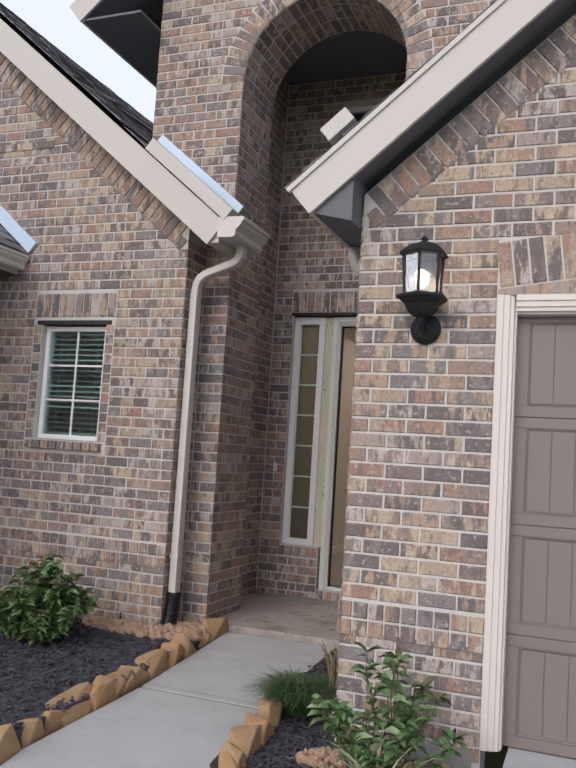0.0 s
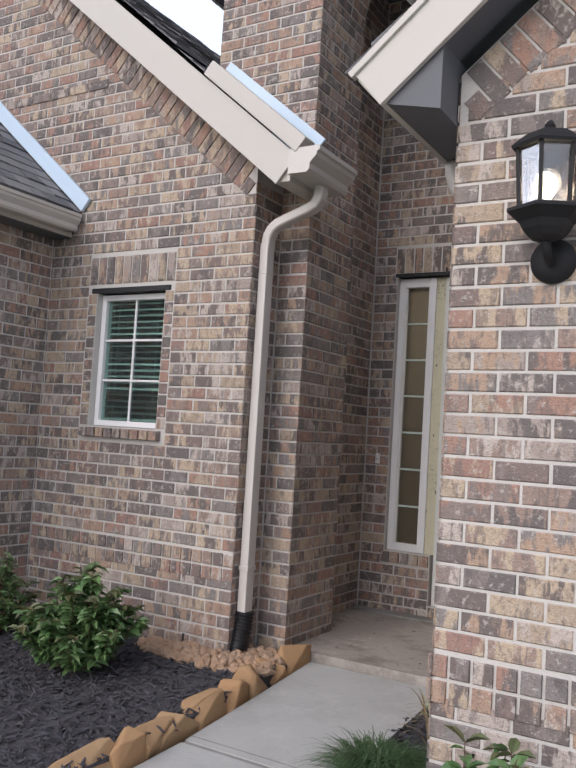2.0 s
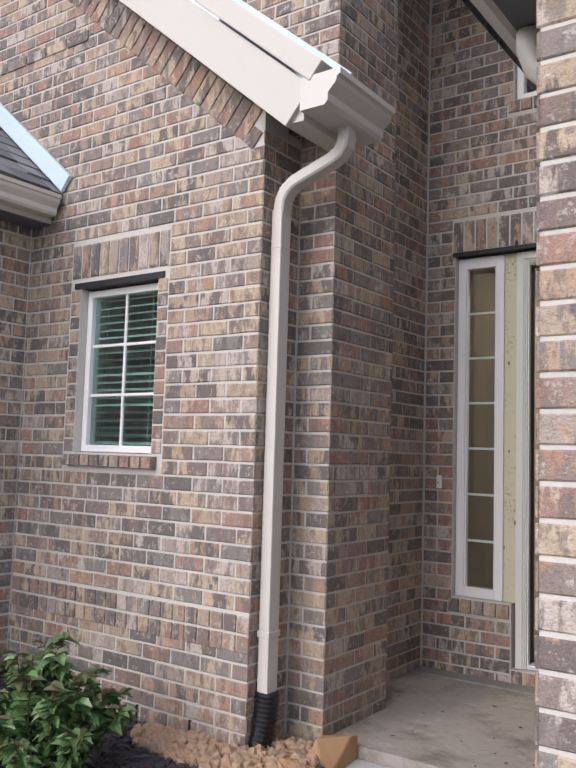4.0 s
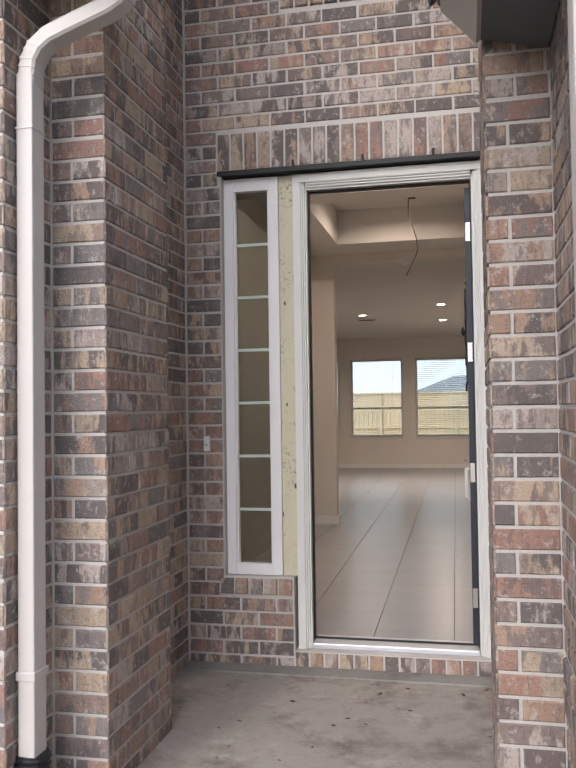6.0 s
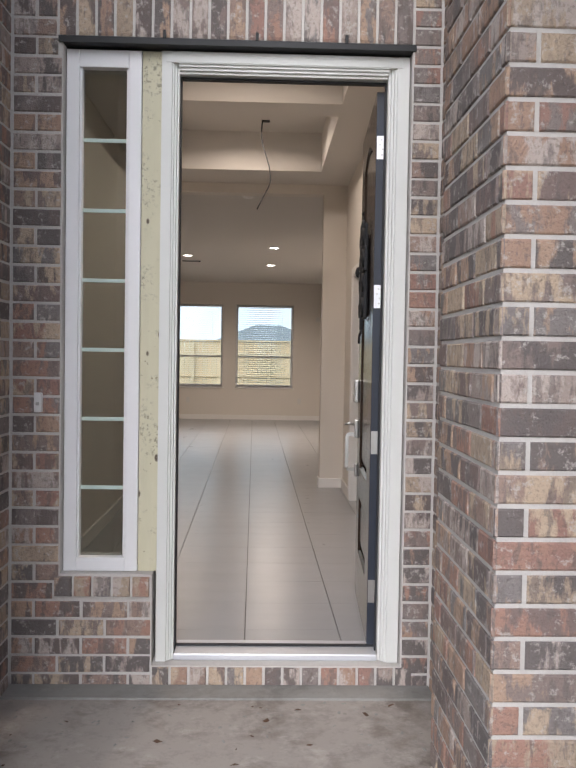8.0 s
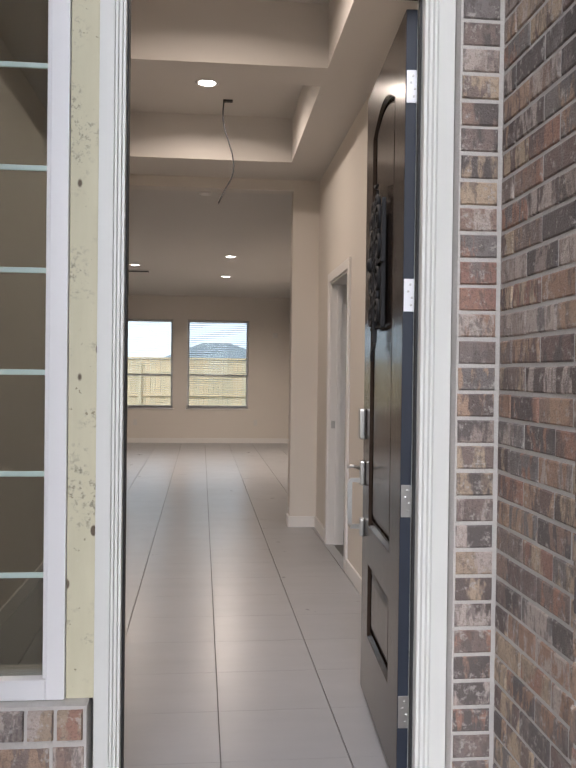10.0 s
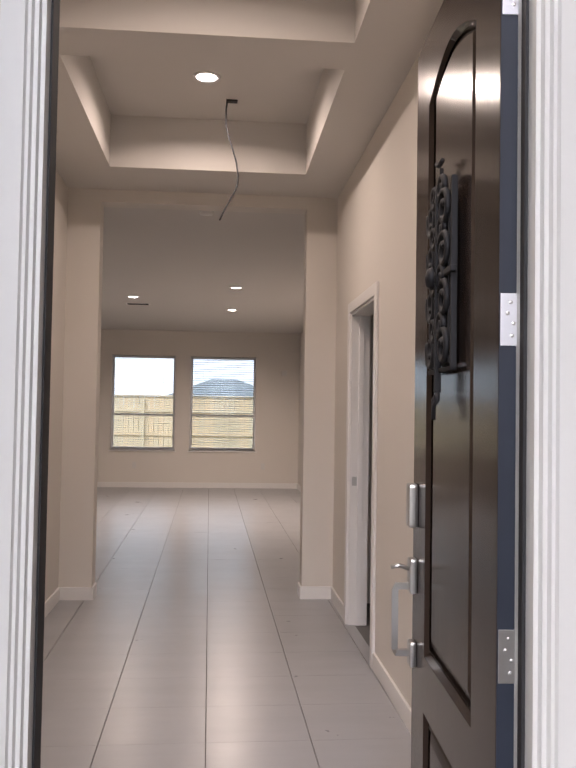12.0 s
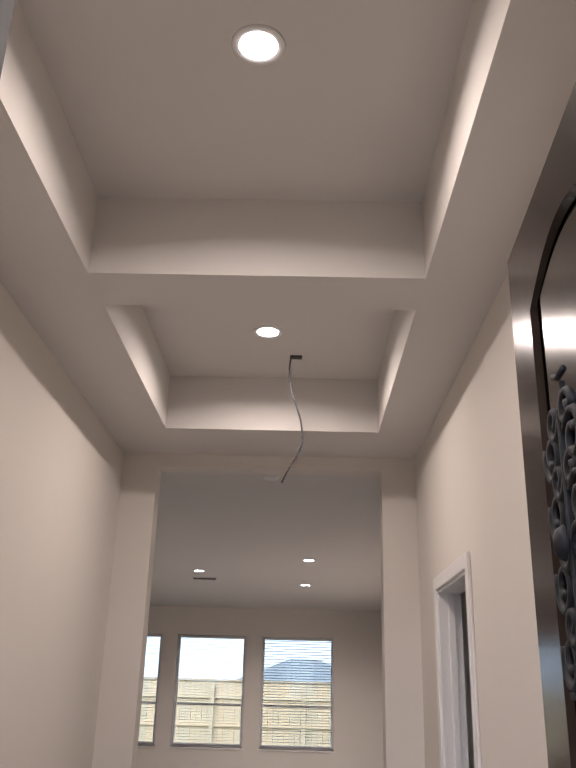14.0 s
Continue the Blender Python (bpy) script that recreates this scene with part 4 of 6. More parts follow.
# ---- lamps of the place ----
CAN = light_material("can_lens", (1.0, 0.90, 0.78), 14.0)
for i, (x, y, z, p) in enumerate(((0.346, 1.244, TZ, 12), (0.299, 3.41, TZ, 12), (-0.775, 9.59, 3.04, 24), (0.60, 8.65, 3.06, 24), (0.575, 10.59, 3.019, 24))):
    can = base("recessed_light", "lit white recessed ceiling light", "ceiling light", (x, y, z), group="recessed ceiling lights")
    part("trim_ring", lathe([(0.062, 0.0), (0.062, -0.006), (0.082, -0.007), (0.086, 0.0)], 28), BASEPAINT, can, smooth=True)
    part("lens", lathe([(0.001, -0.002), (0.062, -0.003), (0.062, 0.0), (0.001, 0.0)], 28), CAN, can)
    lamp = new("can_lamp", bpy.data.lights.new("can_lamp", "AREA"))
    lamp.data.shape, lamp.data.size, lamp.data.energy, lamp.data.color, lamp.data.spread = "DISK", 0.12, p, (1.0, 0.83, 0.65), radians(158)
    lamp.location = (x, y, z - 0.012)

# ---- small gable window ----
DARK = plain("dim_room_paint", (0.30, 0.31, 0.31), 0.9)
SLAT = plain("white_blind_slat", (0.66, 0.68, 0.67), 0.45, vary=0.05)
slat_mesh = {}


def blind(parent, x0, x1, y, z0, z1, pitch, tilt, width=0.046):
    """A Venetian blind: head rail, slats and ladder cords."""
    b = base("window_blind", "white slatted blind hanging inside the window", "blind", ((x0 + x1) / 2, y, z1), group="window blinds")
    part("head_rail", box(x0 - (x0 + x1) / 2, (x1 - x0) / 2, -0.02, 0.02, -0.035, 0.0, 0.003), SLAT, b)
    key = round(x1 - x0, 3)
    if key not in slat_mesh:
        bm = bmesh.new()
        h = (x1 - x0) / 2 - 0.006
        prof = [(-width / 2, 0.0), (-width / 4, 0.004), (width / 4, 0.004), (width / 2, 0.0)]
        a = [bm.verts.new((-h, p, q)) for p, q in prof]
        c = [bm.verts.new((h, p, q)) for p, q in prof]
        for i in range(3):
            bm.faces.new((a[i], a[i + 1], c[i + 1], c[i]))
        bmesh.ops.solidify(bm, geom=bm.faces[:], thickness=0.002)
        me = bpy.data.meshes.new("slat")
        bm.to_mesh(me)
        bm.free()
        me.materials.append(SLAT)
        slat_mesh[key] = me
    n = int((z1 - z0 - 0.06) / pitch)
    for i in range(n):
        s = new("slat", slat_mesh[key])
        s.parent = b
        s.matrix_basis = pose(0, 0, -0.055 - i * pitch, tilt, 0, 0)
    part("bottom_rail", box(-(x1 - x0) / 2 + 0.006, (x1 - x0) / 2 - 0.006, -0.022, 0.022, -0.075 - n * pitch, -0.058 - n * pitch, 0.003), SLAT, b)
    for f in (-0.32, 0.32):
        u = f * (x1 - x0)
        part("cord", box(u - 0.0015, u + 0.0015, -0.026, -0.024, -0.07 - n * pitch, -0.01), SLAT, b)
    return b


def window(name, label, x0, x1, z0, z1, y, cols, rows, face=0.045, bar=0.016, material=None, depth=0.07, lap=None, glazing=None):
    """A vinyl window whose outer face is at y."""
    material = material or VINYL
    w = tagged(new(name), label, "window", kind="structure")
    w.location = ((x0 + x1) / 2, y, z0)
    fr = lambda *a, bevel=0.004: at_base(box(*a, bevel), w)
    part("window_frame", fr(x0, x0 + face, y, y + depth, z0, z1), material, w)
    part("window_frame", fr(x1 - face, x1, y, y + depth, z0, z1), material, w)
    part("window_frame", fr(x0 + face, x1 - face, y, y + depth, z1 - face, z1), material, w)
    part("window_sill", fr(x0 + face, x1 - face, y - 0.004, y + depth, z0, z0 + face), material, w)
    a0, a1, b0, b1 = x0 + face, x1 - face, z0 + face, z1 - face
    if lap:
        part("meeting_rail", fr(a0, a1, y + 0.01, y + 0.05, lap - 0.02, lap + 0.02), material, w)
    g = part("pane", at_base(box(a0, a1, y + 0.030, y + 0.036, b0, b1), w), glazing or GLASS, w)
    g.visible_shadow = False
    for i in range(1, cols):
        x = a0 + (a1 - a0) * i / cols
        part("muntin", fr(x - bar / 2, x + bar / 2, y + 0.016, y + 0.028, b0, b1, bevel=0.002), material, w)
    for k in range(1, rows):
        z = b0 + (b1 - b0) * k / rows
        part("muntin", fr(a0, a1, y + 0.017, y + 0.0275, z - bar / 2, z + bar / 2, bevel=0.002), material, w)
    return w


window("window_gable", "small white vinyl window with grilles in brick", WIN[0] + 0.004, WIN[1] - 0.004, WIN[2] + 0.004, WIN[3] - 0.02, -1.90, 2, 3, face=0.04, glazing=coated_glass("gable_window_glass", (0.72, 0.90, 0.86), 0.12))
tagged(link("steel_lintel", box(WIN[0] - 0.05, WIN[1] + 0.05, -1.962, -1.86, WIN[3] - 0.012, WIN[3] + 0.022), LINTEL), "dark steel lintel over the small window", "lintel", kind="structure")
blind(None, WIN[0] + 0.03, WIN[1] - 0.03, -1.825, WIN[2] + 0.01, WIN[3] - 0.02, 0.044, 24)
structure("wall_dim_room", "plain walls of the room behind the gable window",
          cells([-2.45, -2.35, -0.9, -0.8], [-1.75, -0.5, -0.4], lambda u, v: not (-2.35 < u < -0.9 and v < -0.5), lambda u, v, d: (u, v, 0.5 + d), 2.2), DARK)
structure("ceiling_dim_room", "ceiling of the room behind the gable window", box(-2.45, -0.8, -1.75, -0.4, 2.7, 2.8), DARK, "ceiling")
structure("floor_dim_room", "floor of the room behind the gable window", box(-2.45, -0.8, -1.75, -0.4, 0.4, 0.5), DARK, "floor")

# ---- upper window over the entrance ----
window("window_upper", "white upper window with grilles reflecting the sky", UW[0] + 0.004, UW[1] - 0.004, UW[2] + 0.003, UW[3] - 0.003, 0.0, 2, 4, glazing=COATED)
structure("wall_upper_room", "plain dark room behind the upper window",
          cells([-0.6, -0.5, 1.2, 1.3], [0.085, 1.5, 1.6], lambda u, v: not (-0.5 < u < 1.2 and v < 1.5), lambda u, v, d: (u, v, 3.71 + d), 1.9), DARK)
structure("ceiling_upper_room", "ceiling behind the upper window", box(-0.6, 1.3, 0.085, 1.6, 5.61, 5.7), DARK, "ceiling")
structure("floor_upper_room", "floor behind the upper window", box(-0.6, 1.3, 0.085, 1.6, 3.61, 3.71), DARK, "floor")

# ---- front door frame, sidelight ----
DX0, DX1, DZ0, DZ1 = 0.0, 1.08, 0.09, 2.735
prof = [(0, 0), (0.050, 0), (0.054, 0.008), (0.061, 0.008), (0.065, 0.018), (0.074, 0.018), (0.077, 0.030), (0.086, 0.030), (0.088, 0.2), (0, 0.2)]
frame_door = tagged(new("door_frame"), "primed pale exterior door frame with moulded edges", "door frame", kind="structure")
part("jamb", prism([(DX0 + 0.014 + p * 0.85, min(q, 0.118)) for p, q in prof], "z", DZ0, DZ1), JAMB, frame_door)
part("jamb", prism([(DX1 - p, min(q, 0.12)) for p, q in prof], "z", DZ0, DZ1), JAMB, frame_door)
part("head", prism([(min(q, 0.12), DZ1 - p) for p, q in prof], "x", DX0 + 0.088, DX1 - 0.088), JAMB, frame_door)
part("head_cap", box(DX0 + 0.03, DX1 - 0.03, -0.003, 0.02, DZ1 - 0.047, DZ1 - 0.002, 0.002), JAMB, frame_door)
SEAL = plain("dark_weatherstrip", (0.02, 0.02, 0.022), 0.7)
part("weatherstrip", box(0.0882, 0.092, 0.062, 0.118, 0.12, 2.645), SEAL, frame_door)
part("weatherstrip", box(0.985, 0.9918, 0.062, 0.082, 0.12, 2.645), SEAL, frame_door)
part("weatherstrip", box(0.094, 0.984, 0.062, 0.09, 2.637, 2.645), SEAL, frame_door)
part("threshold", box(0.088, 0.992, 0.02, 0.20, 0.088, 0.118, 0.006), plain("mill_aluminium", (0.74, 0.76, 0.80), 0.4, 0.5, vary=0.1, grain=120), frame_door, "scuffed aluminium threshold")
part("threshold_seal", box(0.088, 0.992, 0.115, 0.135, 0.118, 0.126, 0.002), SEAL, frame_door)


def pine_material():
    m = Nodes("primed_pine_board")
    col = m.mix(m.noise(7, 5, 0.65, (3, 1, 0.6)), (0.55, 0.515, 0.36), (0.66, 0.625, 0.46))
    vor = m.node("ShaderNodeTexVoronoi")
    vor.inputs["Scale"].default_value = 9.0
    m.l.new(m.position((1.6, 1, 0.9)), vor.inputs["Vector"])
    col = m.mix(m.ramp(vor.outputs["Distance"], [(0.11, (1, 1, 1)), (0.15, (0, 0, 0))]), col, (0.12, 0.09, 0.06))
    specks = m.ramp(m.noise(38, 3, 0.6), [(0.68, (0, 0, 0)), (0.72, (1, 1, 1))])
    col = m.mix(m.math("MULTIPLY", specks, 0.8), col, (0.22, 0.18, 0.11))
    dirty = m.math("MULTIPLY", m.ramp(m.noise(3.2, 3, 0.6), [(0.50, (0, 0, 0)), (0.58, (1, 1, 1))]), m.ramp(m.noise(55, 5, 0.75), [(0.52, (0, 0, 0)), (0.62, (1, 1, 1))]))
    col = m.mix(m.math("MULTIPLY", dirty, 0.75), col, (0.17, 0.15, 0.11))
    smear = m.ramp(m.noise(4, 4, 0.6), [(0.66, (0, 0, 0)), (0.70, (1, 1, 1))])
    col = m.mix(smear, col, (0.80, 0.82, 0.84))
    return m.done(col, 0.7)


tagged(link("mullion_board", box(-0.069, 0.013, 0.012, 0.122, 0.487, 2.735, 0.002), pine_material()), "bare pine board with knots and paint smears", "board", kind="structure")
SX0, SX1, SZ0, SZ1 = -0.391, -0.071, 0.488, 2.733
side = tagged(new("window_sidelight"), "tall narrow sidelight with seven panes beside the door", "window", kind="structure")
for a in ((SX0, SX0 + 0.055, SZ0, SZ1), (SX1 - 0.055, SX1, SZ0, SZ1), (SX0 + 0.055, SX1 - 0.055, SZ1 - 0.075, SZ1), (SX0 + 0.055, SX1 - 0.055, SZ0, SZ0 + 0.06)):
    part("window_frame", box(a[0], a[1], 0.0, 0.10, a[2], a[3], 0.004), VINYL, side)
for a in ((SX0 + 0.055, SX0 + 0.066, SZ0 + 0.06, SZ1 - 0.075), (SX1 - 0.066, SX1 - 0.055, SZ0 + 0.06, SZ1 - 0.075)):
    part("glazing_bead", box(a[0], a[1], 0.012, 0.05, a[2], a[3], 0.003), VINYL, side)
g0, g1 = SZ0 + 0.06, SZ1 - 0.075
GREENISH = plain("glass_edge_grille", (0.55, 0.68, 0.62), 0.4)
for k in range(7):
    a, b = g0 + (g1 - g0) * k / 7, g0 + (g1 - g0) * (k + 1) / 7
    p = part("pane", box(SX0 + 0.056, SX1 - 0.056, 0.040, 0.045, a + 0.0, b - 0.0005), SIDEGLASS, side)
    p.visible_shadow = False
    if k:
        part("muntin", box(SX0 + 0.056, SX1 - 0.056, 0.031, 0.039, a - 0.008, a + 0.008, 0.002), GREENISH, side)

bell = base("doorbell_wire_box", "small white doorbell bracket on the brick", "doorbell", (-0.484, -0.052, 1.225))
part("plate", box(-0.016, 0.016, -0.026, 0.002, -0.042, 0.042, 0.004), VINYL, bell)
part("button", box(-0.007, 0.007, -0.030, -0.026, -0.012, 0.002, 0.0015), STEEL, bell)

# ---- the open front door ----
def door_material():
    m = Nodes("dark_lacquered_door")
    col = m.mix(m.noise(6, 5, 0.6, (1, 1, 0.08)), (0.022, 0.016, 0.013), (0.045, 0.032, 0.026))
    m.bump(m.noise(60, 4, 0.6, (1, 1, 0.05)), 0.12, 0.002)
    m.bsdf.inputs["Specular IOR Level"].default_value = 0.20
    m.bsdf.inputs["Specular Tint"].default_value = (1.0, 0.86, 0.72, 1)
    return m.done(col, m.math("ADD", m.math("MULTIPLY", m.noise(30, 3, 0.6, (1, 1, 0.1)), 0.12), 0.13))


DOOR, EDGE = door_material(), plain("blue_black_door_edge", (0.018, 0.026, 0.045), 0.5, vary=0.4, scale=10)
front_door = base("front_door", "open dark lacquered entrance door with arched panel", "door", (0.957, 0.123, 0.128))
front_door.matrix_basis = pose(0.957, 0.123, 0.128, 0, 0, 90 - 3.0)
# local x runs from the hinges to the free edge, local y is the outer face's normal
DW, DH, DT = 0.865, 2.495, 0.044
HINGE = plain("pale_hinge_metal", (0.80, 0.81, 0.84), 0.35, 0.3, vary=0.06)
SP, RISE = 2.28, 0.075


def panel_outline(x0, x1, z0, z1, rise, inset=0.0):
    pts = [(x0 + inset, z0 + inset), (x1 - inset, z0 + inset), (x1 - inset, z1)]
    if rise:
        for i in range(1, 16):
            f = i / 16
            pts.append((x1 - inset - (x1 - x0 - 2 * inset) * f, z1 + (rise - inset * 0.6) * math.sin(math.pi * f)))
    else:
        pts[2] = (x1 - inset, z1 - inset)
    pts.append((x0 + inset, z1 if rise else z1 - inset))
    return pts


def ring(outer, inner, y0, y1):
    """A moulding between two outlines with the same number of points, from depth y0 at the outside to y1 at the inside."""
    bm = bmesh.new()
    a, b = [bm.verts.new((x, y0, z)) for x, z in outer], [bm.verts.new((x, y1, z)) for x, z in inner]
    n = len(a)
    for i in range(n):
        bm.faces.new((a[i], a[(i + 1) % n], b[(i + 1) % n], b[i]))
    bmesh.ops.recalc_face_normals(bm, faces=bm.faces[:])
    return bm


UP, LO = (0.185, 0.692, 0.715, SP, RISE), (0.185, 0.692, 0.265, 0.56, 0)
part("slab", box(0, DW, -DT, -0.016, 0, DH, 0.0), DOOR, front_door)
part("stile", box(0, UP[0], -0.016, 0, 0, DH), DOOR, front_door)
part("stile", box(UP[1], DW, -0.016, 0, 0, DH), DOOR, front_door)
part("rail", box(UP[0], UP[1], -0.016, 0, 0, LO[2]), DOOR, front_door)
part("rail", box(UP[0], UP[1], -0.016, 0, LO[3], UP[2]), DOOR, front_door)
arch_pts = [(UP[1], SP)] + panel_outline(*UP)[3:-1] + [(UP[0], SP), (UP[0], DH), (UP[1], DH)]
part("arched_rail", prism(arch_pts, "y", -0.016, 0), DOOR, front_door)
for p in (UP, LO):
    o1, o2, o3, o4 = (panel_outline(*p, inset=i) for i in (0.0, 0.014, 0.03, 0.06))
    part("moulding", ring(o1, o2, -0.001, -0.014), DOOR, front_door)
    part("moulding_bead", ring(o2, o3, -0.0155, -0.009), DOOR, front_door)
    part("panel_bevel", ring(o3, o4, -0.0155, -0.008), DOOR, front_door)
    bm = bmesh.new()
    bm.faces.new([bm.verts.new((x, -0.008, z)) for x, z in o4])
    bmesh.ops.recalc_face_normals(bm, faces=bm.faces[:])
    bmesh.ops.solidify(bm, geom=bm.faces[:], thickness=0.004)
    part("panel", bm, DOOR, front_door)
part("hinge_edge", box(-0.002, 0.0, -DT, -0.001, 0, DH), EDGE, front_door, "blue-black painted door edge")
for hz in (2.25, 1.585, 0.925, 0.245):
    h = part("hinge", box(-0.0045, -0.0022, -0.0455, -0.003, hz - 0.052, hz + 0.052, 0.001), HINGE if hz > 1.2 else STEEL, front_door, "bright steel butt hinge" if hz > 1.2 else "dull steel butt hinge")
    part("knuckle", tube([(-0.006, -0.050, hz - 0.05), (-0.006, -0.050, hz + 0.05)], 0.006, 10), STEEL, h)
    for dz in (-0.032, -0.008, 0.012, 0.034):
        part("screw", lathe([(0.004, 0), (0.004, 0.0012), (0.001, 0.002)], 8, pose(-0.0045, -0.024 + 0.008 * math.sin(dz * 90), hz + dz, 0, -90, 0)), STEEL, h)


def scroll(cx, cz, r, turns, start, flip=1):
    pts = []
    n = 26
    for i in range(n):
        f = i / (n - 1)
        a = start + flip * turns * 2 * math.pi * f
        rr = r * (1 - 0.72 * f)
        pts.append((cx + rr * math.cos(a), 0.022, cz + rr * math.sin(a)))
    return tube(pts, 0.0085, 6)


grille = base("iron_grille", "black wrought iron scroll grille on the front door", "grille", (0, 0, 0))
grille.matrix_basis = front_door.matrix_basis.copy()
gx0, gx1, gz0, gz1 = 0.32, 0.62, 1.50, 1.95
part("frame_bar", box(gx0, gx0 + 0.012, 0.004, 0.02, gz0, gz1 + 0.02, 0.003), BLACK, grille)
part("frame_bar", box(gx0 + 0.035, gx0 + 0.045, 0.0, 0.018, gz0 + 0.02, gz1 - 0.02, 0.002), BLACK, grille)
part("frame_bar", box(gx0, gx1 - 0.04, 0.004, 0.02, gz0, gz0 + 0.012, 0.003), BLACK, grille)
part("cross_bar", box(gx0 - 0.02, 0.46, 0.01, 0.026, 1.735, 1.75, 0.003), BLACK, grille)
part("backing", box(0.36, 0.56, -0.004, 0.003, gz0 + 0.02, gz1 - 0.03, 0.001), BLACK, grille)
part("upright", box(0.449, 0.461, 0.012, 0.03, gz0 - 0.05, gz1 + 0.02, 0.003), BLACK, grille)
part("tip", box(0.452, 0.458, 0.01, 0.02, gz1 + 0.035, gz1 + 0.075, 0.002), BLACK, grille)
for cx, f in ((0.39, 1), (0.525, -1)):
    for cz in (1.56, 1.68, 1.80, 1.905):
        part("scroll", scroll(cx, cz, 0.05, 1.35, 0.5, f), BLACK, grille, smooth=True)
        part("scroll", scroll(cx + f * 0.028, cz + 0.055, 0.036, 1.2, 3.3, -f), BLACK, grille, smooth=True)
part("boss", lathe([(0.0, 0.0), (0.03, 0.004), (0.022, 0.016), (0.001, 0.022)], 16, pose(0.455, 0.034, 1.74, -90, 0, 0)), BLACK, grille, smooth=True)
part("tail", tube([(0.455, 0.02, 1.45), (0.43, 0.025, 1.43), (0.455, 0.03, 1.415), (0.455, 0.03, 1.38)], 0.006, 8), BLACK, grille, smooth=True)
part("tail", tube([(0.455, 0.02, 1.45), (0.48, 0.025, 1.43), (0.455, 0.03, 1.415)], 0.006, 8), BLACK, grille, smooth=True)
part("finial", tube([(0.42, 0.02, 2.035), (0.455, 0.022, 2.03), (0.49, 0.02, 2.045)], 0.006, 8), BLACK, grille, smooth=True)

lockset = base("door_handleset", "satin nickel handle set and keypad lock", "door handle", (0, 0, 0))
lockset.matrix_basis = front_door.matrix_basis.copy()
part("keypad", box(0.787, 0.847, 0, 0.028, 1.058, 1.188, 0.01), STEEL, lockset)
part("upper_plate", box(0.79, 0.845, 0, 0.022, 0.865, 0.968, 0.008), STEEL, lockset)
part("thumb_lever", tube([(0.818, 0.02, 0.935), (0.818, 0.05, 0.945), (0.818, 0.075, 0.94)], 0.007, 8), STEEL, lockset, smooth=True)
part("pull", tube([(0.818, 0.015, 0.885), (0.818, 0.058, 0.885), (0.818, 0.062, 0.875), (0.818, 0.062, 0.70), (0.818, 0.058, 0.69), (0.818, 0.015, 0.69)], 0.013, 4, True), STEEL, lockset)
part("lower_plate", box(0.793, 0.843, 0, 0.02, 0.65, 0.725, 0.008), STEEL, lockset)

# ---- garage door and its casing ----
prof = [(0, 0), (0.03, 0), (0.034, 0.008), (0.06, 0.008), (0.064, 0.018), (0.082, 0.018), (0.085, 0.04), (0.094, 0.04), (0.094, 0.12), (0, 0.12)]
casing = tagged(new("garage_casing"), "cream moulded casing round the garage door", "door trim", kind="structure")
CASE = plain("cream_casing_paint", (0.66, 0.61, 0.56), 0.45, vary=0.06)
part("jamb", prism([(GX0 + p, -3.305 + q) for p, q in prof], "z", -0.03, GZ), CASE, casing)
part("jamb", prism([(GX1 - p, -3.305 + q) for p, q in prof], "z", -0.03, GZ), CASE, casing)
part("head", prism([(-3.305 + q, GZ - p) for p, q in prof], "x", GX0 + 0.094, GX1 - 0.094), CASE, casing)
part("head_filler", prism([(GX0, GZ)] + [(float(x), ring_z(float(x), GR)) for x in np.linspace(GX0, GX1, 24)] + [(GX1, GZ)], "y", -3.297, -3.28), BRICK, casing)
garage_door = base("garage_door", "taupe sectional garage door with grooved panels", "garage door", (GX0 + 0.094, -3.19, -0.025))
gw, sec = GX1 - GX0 - 0.188, 0.545
plank_mesh = {}
